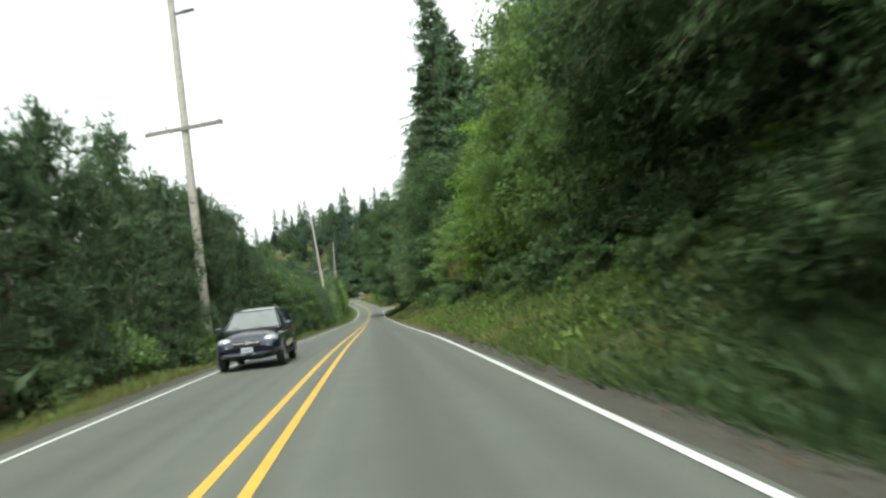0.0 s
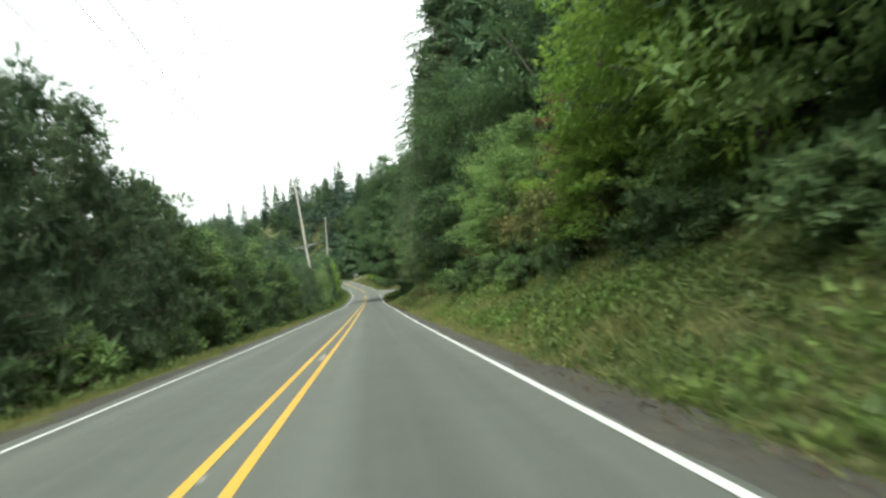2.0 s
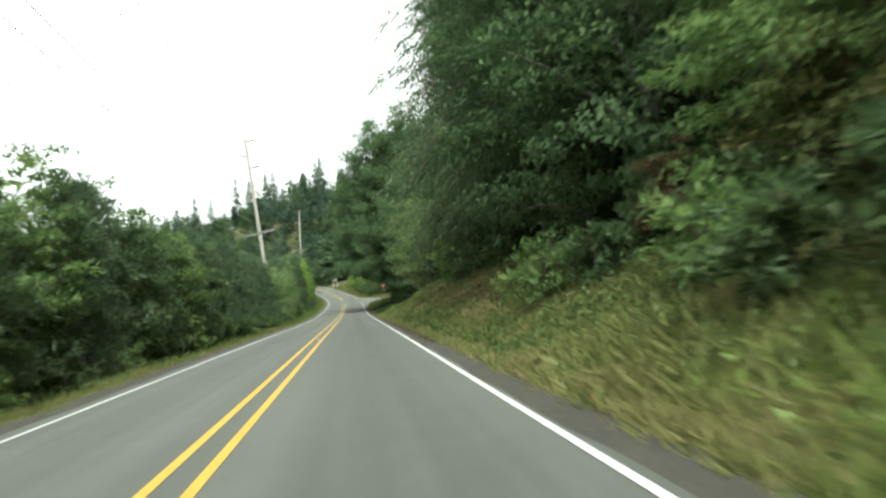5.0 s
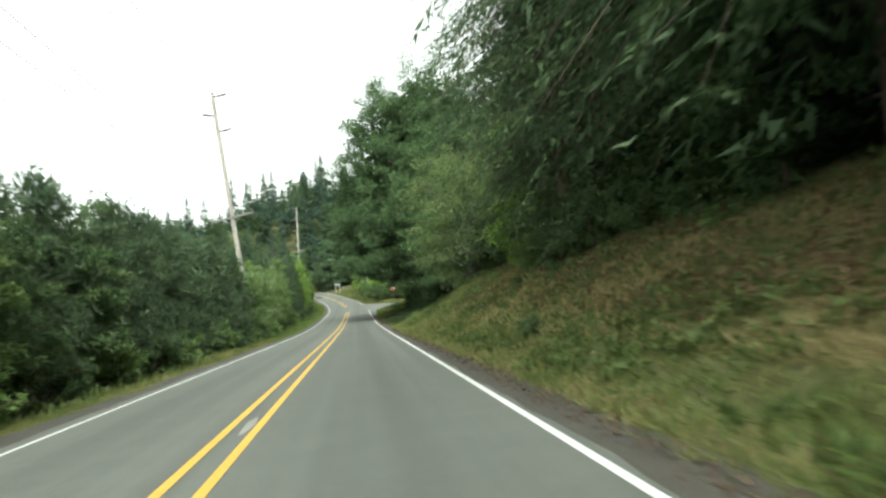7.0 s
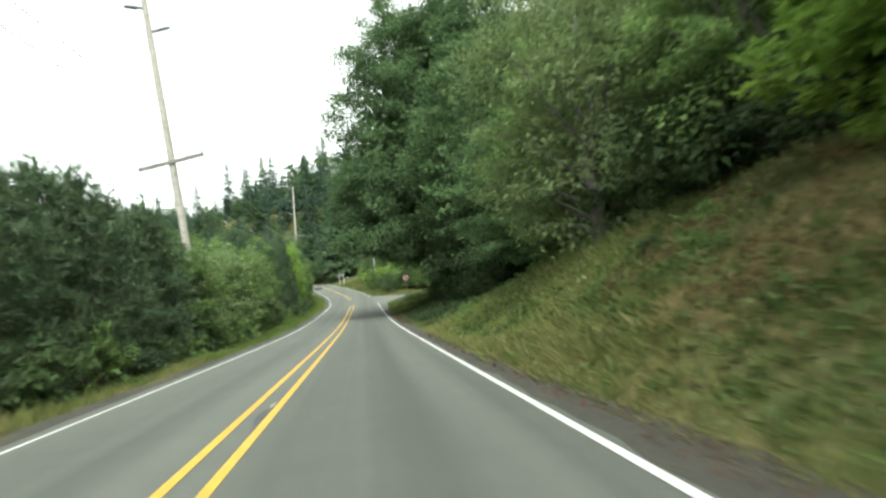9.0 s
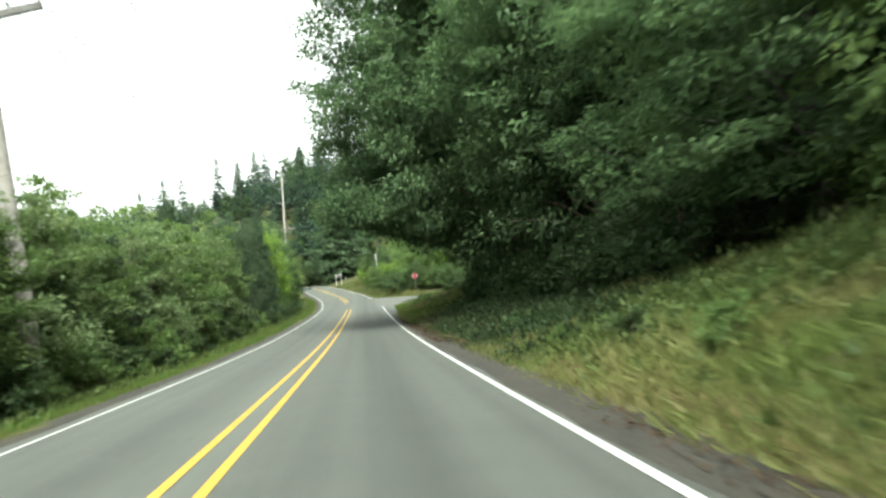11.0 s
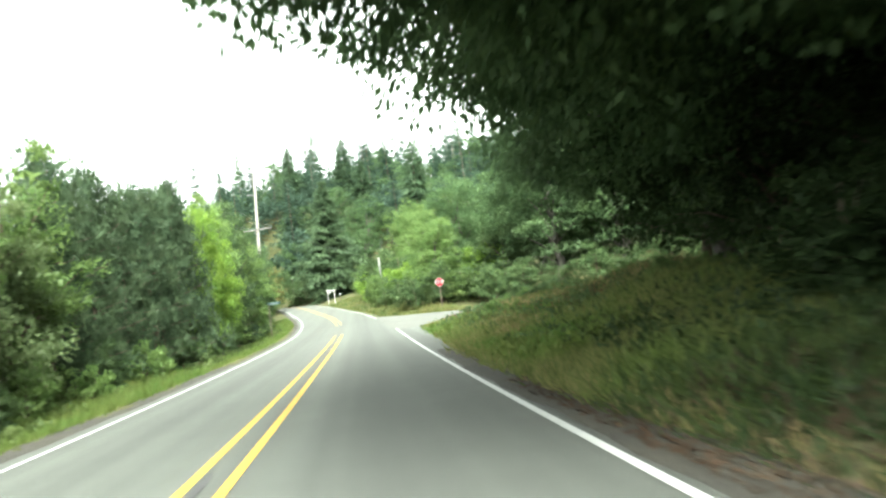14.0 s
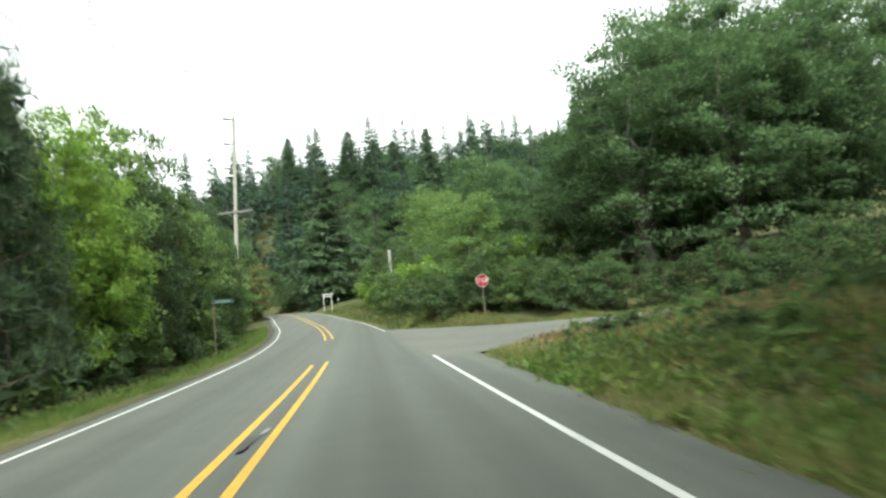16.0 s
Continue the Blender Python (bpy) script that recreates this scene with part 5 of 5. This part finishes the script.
part("rail", box_bm((1.1, 0.06, 0.10), (-0.02, 0, tall - 0.28), 0.01), M_WHITEWOOD, frame_stand)
tagged(frame_stand, "white painted timber sign frame on the grass verge", "sign frame")
box_ = new("mailbox")
bx_ = fx + 1.55
box_.location = (bx_, fy, gz(bx_, fy))
hb = 6.25 - box_.location.z
part("post", box_bm((0.1, 0.1, hb + 0.3), (0, 0, hb / 2 - 0.15), 0.008), M_POSTWOOD, box_)
bm = box_bm((0.26, 0.5, 0.2), (0, 0, hb + 0.1), 0.02)
cyl_bm((0, -0.25, hb + 0.2), (0, 0.25, hb + 0.2), 0.13, bm=bm)
part("body", bm, M_SIGNWHITE, box_)
tagged(box_, "white mailbox on a wooden post", "mailbox")

# ---- tar patches and the raised dots on the centre line ----
M_DOT = mat("pale_marker", (0.15, 0.145, 0.13), 0.6, scale=8, spread=0.2)
for y, off, w, l, m_ in ((15.5, 0.02, 0.16, 1.3, M_DARKPATCH), (32.6, -0.12, 0.08, 0.35, M_DOT), (45.5, 0.06, 0.15, 2.6, M_DOT), (46.8, 0.0, 0.10, 1.2, M_DARKPATCH), (63.0, -0.1, 0.1, 0.2, M_DOT), (96.4, 0.06, 0.16, 1.6, M_DOT), (97.4, 0.02, 0.10, 1.0, M_DARKPATCH),
                         (120.4, 0.06, 0.15, 1.8, M_DARKPATCH), (121.6, 0.1, 0.10, 0.7, M_DOT), (173.3, -0.07, 0.12, 1.6, M_DARKPATCH), (198.7, -0.05, 0.17, 2.0, M_DARKPATCH), (199.4, 0.05, 0.10, 0.8, M_DOT)):
    r_ = random.Random(int(y * 10))
    n_ = 12
    bm = bmesh.new()
    vs = []
    for k in range(n_):
        a = 2 * math.pi * k / n_
        f_ = r_.uniform(0.75, 1.1)
        vs.append(bm.verts.new((float(road_x(y)) + off + 0.5 * w * f_ * math.cos(a), y + 0.5 * l * f_ * math.sin(a), float(road_z(y)) + 0.0085)))
    bm.faces.new(vs)
    part("road_patch", bm, m_, road, "tar repair patch" if m_ is M_DARKPATCH else "worn lane marker")

# short white ticks across the lines
for x, y, w in ((2.20, 169.3, 0.46), (-1.42, 170.3, 0.34), (-4.62, 169.3, 0.40)):
    part("survey_tick", box_bm((w, 0.10, 0.004), (x, y, float(road_z(y)) + 0.0105)), M_WHITE, road, "short white painted tick")

# ---- the oncoming car ----
M_PAINT = mat("navy_car_paint", (0.006, 0.009, 0.022), 0.16, metal=0.0, scale=20, spread=0.08, spec=0.6)
M_PAINT.node_tree.nodes["Principled BSDF"].inputs["Coat Weight"].default_value = 0.8
M_GLASS = bpy.data.materials.new("car_glass")
M_GLASS.use_nodes = True
gb = M_GLASS.node_tree.nodes["Principled BSDF"]
gb.inputs["Base Color"].default_value = (0.55, 0.62, 0.60, 1)
gb.inputs["Transmission Weight"].default_value = 1.0
gb.inputs["Roughness"].default_value = 0.02
gb.inputs["IOR"].default_value = 3.4
M_BLACK = mat("black_plastic", (0.015, 0.015, 0.016), 0.55, scale=20, spread=0.15)
M_TYRE = mat("tyre_rubber", (0.02, 0.02, 0.02), 0.85, scale=20, spread=0.2)
M_RIM = mat("alloy_rim", (0.45, 0.46, 0.47), 0.3, metal=0.9, scale=12, spread=0.1)
M_LAMP = mat("headlight_lens", (0.30, 0.31, 0.32), 0.10, scale=12, spread=0.1, spec=0.8)
M_CHROME = mat("chrome", (0.7, 0.7, 0.7), 0.15, metal=1.0, scale=12, spread=0.05)
M_PLATE = mat("number_plate_face", (0.26, 0.27, 0.29), 0.5, scale=10, spread=0.05)
M_GREYTEXT = mat("plate_text", (0.10, 0.11, 0.16), 0.6, scale=10, spread=0.05)
M_SEAT = mat("seat_fabric", (0.03, 0.03, 0.032), 0.9, scale=20, spread=0.2)


def loft(sections, n=20, power=3.2):
    """A closed body through rounded sections (y, bottom, top, half width, shoulder pinch)."""
    verts, quads = [], []
    for (y, z0, z1, hw, pinch) in sections:
        for k in range(n):
            a = 2 * math.pi * (k + 0.5) / n
            c, s_ = math.cos(a), math.sin(a)
            x = math.copysign(abs(c) ** (2 / power), c)
            z = math.copysign(abs(s_) ** (2 / power), s_)
            w = hw * (1 - pinch * max(0, z) ** 2)
            verts.append((x * w, y, (z0 + z1) / 2 + z * (z1 - z0) / 2))
    m = len(sections)
    for i in range(m - 1):
        for k in range(n):
            quads.append((i * n + k, i * n + (k + 1) % n, (i + 1) * n + (k + 1) % n, (i + 1) * n + k))
    quads.append(tuple(range(n)))
    quads.append(tuple((m - 1) * n + k for k in range(n - 1, -1, -1)))
    return verts, quads


def pane(points, thick=0.012):
    """A pane with thickness from its four corners."""
    bm = bmesh.new()
    vs = [bm.verts.new(p) for p in points]
    f = bm.faces.new(vs)
    f.normal_update()
    g = bmesh.ops.extrude_face_region(bm, geom=[f])
    bmesh.ops.translate(bm, verts=[x for x in g["geom"] if isinstance(x, bmesh.types.BMVert)], vec=f.normal * -thick)
    return bm


def bar(p, q, w, d):
    p, q = Vector(p), Vector(q)
    bm = bmesh.new()
    m = Matrix.Translation((p + q) / 2) @ (q - p).to_track_quat("Z", "X").to_matrix().to_4x4() @ Matrix.Diagonal((w, d, (q - p).length, 1))
    r = bmesh.ops.create_cube(bm, size=1.0, matrix=m)
    bmesh.ops.bevel(bm, geom=list(bm.edges), offset=min(w, d) * 0.25, segments=2, affect="EDGES")
    return bm


def build_car():
    car = new("car")
    body = [(-2.16, 0.42, 0.66, 0.70, 0.10), (-2.10, 0.34, 0.82, 0.80, 0.10), (-1.85, 0.27, 0.97, 0.87, 0.12), (-1.3, 0.25, 1.05, 0.90, 0.12), (-0.85, 0.25, 1.10, 0.91, 0.10),
            (0.0, 0.25, 1.10, 0.915, 0.07), (1.0, 0.25, 1.12, 0.915, 0.07), (1.8, 0.28, 1.13, 0.90, 0.07), (2.08, 0.36, 1.10, 0.86, 0.08), (2.17, 0.45, 0.95, 0.80, 0.10)]
    v, q = loft(body)
    mesh_obj("body", v, q, M_PAINT, car, smooth=True)
    v, q = loft([(-0.22, 1.60, 1.645, 0.56, 0.1), (-0.05, 1.60, 1.69, 0.62, 0.1), (0.8, 1.61, 1.715, 0.64, 0.1), (1.65, 1.60, 1.69, 0.62, 0.1), (1.85, 1.60, 1.655, 0.58, 0.1)], 16)
    mesh_obj("roof", v, q, M_PAINT, car, smooth=True)
    # pillars and glass
    A0, A1 = (0.80, -0.98, 1.08), (0.60, -0.18, 1.62)
    B0, B1 = (0.84, 0.22, 1.08), (0.63, 0.25, 1.63)
    C0, C1 = (0.84, 1.10, 1.09), (0.63, 1.05, 1.63)
    D0, D1 = (0.80, 2.02, 1.10), (0.59, 1.80, 1.62)
    for sg in (-1, 1):
        s3 = lambda p: (p[0] * sg, p[1], p[2])
        for a, b, w in ((A0, A1, 0.07), (B0, B1, 0.08), (C0, C1, 0.09), (D0, D1, 0.14)):
            part("pillar", bar(s3(a), s3(b), w, 0.06), M_PAINT, car)
        for (a, b), (c, d) in (((A0, A1), (B0, B1)), ((B0, B1), (C0, C1)), ((C0, C1), (D0, D1))):
            w_ = part("side_window", pane([s3(a), s3(c), s3(d), s3(b)]), M_GLASS, car)
            w_.visible_shadow = False
    w_ = part("windscreen", pane([(-0.79, -0.98, 1.07), (0.79, -0.98, 1.07), (0.59, -0.20, 1.62), (-0.59, -0.20, 1.62)]), M_GLASS, car)
    w_.visible_shadow = False
    part("rear_window", pane([(0.78, 2.02, 1.12), (-0.78, 2.02, 1.12), (-0.57, 1.82, 1.60), (0.57, 1.82, 1.60)]), M_GLASS, car)
    part("dashboard", box_bm((1.5, 0.55, 0.12), (0, -0.72, 1.07), 0.04), M_BLACK, car)
    for sx_ in (-0.38, 0.38):
        part("front_seat", box_bm((0.5, 0.16, 0.62), (sx_, 0.28, 1.15), 0.06), M_SEAT, car)
        part("headrest", box_bm((0.27, 0.1, 0.17), (sx_, 0.30, 1.50), 0.04), M_SEAT, car)
    part("rear_seat", box_bm((1.3, 0.16, 0.5), (0, 1.15, 1.15), 0.06), M_SEAT, car)
    sw = bmesh.new()
    bmesh.ops.create_cone(sw, cap_ends=False, segments=20, radius1=0.18, radius2=0.18, depth=0.03, matrix=Matrix.Translation((0.38, -0.42, 1.12)) @ Matrix.Rotation(radians(65), 4, "X"))
    part("steering_wheel", sw, M_BLACK, car)
    # nose
    part("grille", box_bm((0.72, 0.06, 0.16), (0, -2.12, 0.74), 0.03), M_BLACK, car, "black grille")
    part("grille_bar", box_bm((0.70, 0.02, 0.025), (0, -2.155, 0.75), 0.006), M_CHROME, car)
    part("emblem", cyl_bm((0, -2.175, 0.755), (0, -2.15, 0.755), 0.06, n=16), M_CHROME, car)
    part("lower_intake", box_bm((0.95, 0.06, 0.14), (0, -2.10, 0.43), 0.03), M_BLACK, car)
    np_ = part("number_plate", box_bm((0.32, 0.015, 0.15), (0, -2.185, 0.56), 0.006), M_PLATE, car, "pale number plate")
    part("plate_bar", box_bm((0.22, 0.006, 0.035), (0, -2.194, 0.56)), M_GREYTEXT, np_)
    for sg in (-1, 1):
        bm = bmesh.new()
        bmesh.ops.create_uvsphere(bm, u_segments=18, v_segments=10, radius=1.0, matrix=Matrix.Translation((sg * 0.62, -1.93, 0.80)) @ Matrix.Rotation(sg * radians(28), 4, "Z") @ Matrix.Diagonal((0.215, 0.13, 0.115, 1)))
        hl = part("headlight", bm, M_LAMP, car, "clear headlight", smooth=True)
        bm = bmesh.new()
        bmesh.ops.create_uvsphere(bm, u_segments=12, v_segments=8, radius=0.06, matrix=Matrix.Translation((sg * 0.60, -2.03, 0.81)))
        part("bulb_reflector", bm, M_CHROME, hl, smooth=True)
        part("fog_lamp", cyl_bm((sg * 0.64, -2.09, 0.44), (sg * 0.64, -2.04, 0.44), 0.055, n=14), M_LAMP, car)
        mi = part("mirror", box_bm((0.2, 0.1, 0.14), (sg * 1.0, -0.72, 1.16), 0.035), M_PAINT, car)
        part("mirror_arm", bar((sg * 0.86, -0.74, 1.10), (sg * 0.95, -0.73, 1.13), 0.04, 0.04), M_BLACK, mi)
        part("roof_rail", bar((sg * 0.58, 0.0, 1.735), (sg * 0.58, 1.6, 1.735), 0.035, 0.04), M_CHROME, car, "silver roof rail")
        part("sill_trim", box_bm((0.03, 2.5, 0.12), (sg * 0.905, 0.05, 0.36), 0.012), M_BLACK, car)
        for yd in (0.15, 1.0):
            part("door_handle", box_bm((0.025, 0.16, 0.03), (sg * 0.915, yd, 0.93), 0.008), M_PAINT, car)
        part("tail_light", box_bm((0.1, 0.08, 0.3), (sg * 0.76, 2.08, 0.98), 0.03), M_RED, car)
        for yw in (-1.33, 1.32):
            bm = bmesh.new()
            bmesh.ops.create_circle(bm, segments=28, radius=0.345)
            prof = [(-0.10, 0.24), (-0.108, 0.30), (-0.09, 0.335), (-0.05, 0.347), (0.05, 0.347), (0.09, 0.335), (0.108, 0.30), (0.10, 0.24)]
            bm.clear()
            rings = [[bm.verts.new((x, r_ * math.cos(2 * math.pi * k / 28), r_ * math.sin(2 * math.pi * k / 28))) for k in range(28)] for x, r_ in prof]
            for a, b in zip(rings, rings[1:] + rings[:1]):
                for k in range(28):
                    bm.faces.new((a[k], a[(k + 1) % 28], b[(k + 1) % 28], b[k]))
            wheel = part("wheel", bm, M_TYRE, car, "black tyre", smooth=True)
            wheel.location = (sg * 0.81, yw, 0.345)
            bm = cyl_bm((sg * 0.05, 0, 0), (sg * 0.06, 0, 0), 0.235, n=24)
            for k in range(5):
                a = 2 * math.pi * k / 5
                box_bm((0.03, 0.06, 0.2), (0, 0, 0), bm=bm, rot=Matrix.Translation((sg * 0.085, 0, 0)) @ Matrix.Rotation(a, 4, "X") @ Matrix.Translation((0, 0, 0.12)))
            cyl_bm((sg * 0.06, 0, 0), (sg * 0.105, 0, 0), 0.055, n=12, bm=bm)
            part("rim", bm, M_RIM, wheel, "silver alloy rim")
            arch = bmesh.new()
            for k in range(13):
                a0, a1 = math.pi * k / 13, math.pi * (k + 1) / 13
                vs = []
                for a, r_ in ((a0, 0.38), (a1, 0.38), (a1, 0.43), (a0, 0.43)):
                    vs.append(arch.verts.new((sg * 0.918, yw + r_ * math.cos(a), 0.345 + r_ * math.sin(a))))
                f = arch.faces.new(vs)
                g = bmesh.ops.extrude_face_region(arch, geom=[f])
                bmesh.ops.translate(arch, verts=[x for x in g["geom"] if isinstance(x, bmesh.types.BMVert)], vec=(-sg * 0.05, 0, 0))
            bmesh.ops.remove_doubles(arch, verts=arch.verts, dist=0.001)
            part("wheel_arch", arch, M_BLACK, car)
    for sg, x0 in ((1, 0.55), (1, -0.1)):
        part("wiper", bar((x0, -1.02, 1.075), (x0 - 0.5, -0.83, 1.19), 0.02, 0.015), M_BLACK, car)
    return tagged(car, "dark navy compact SUV in the oncoming lane", "car")


car = build_car()
car.matrix_basis = pose(-3.6, 22.9, float(road_z(22.9)) + 0.008, 0, 0, 0)
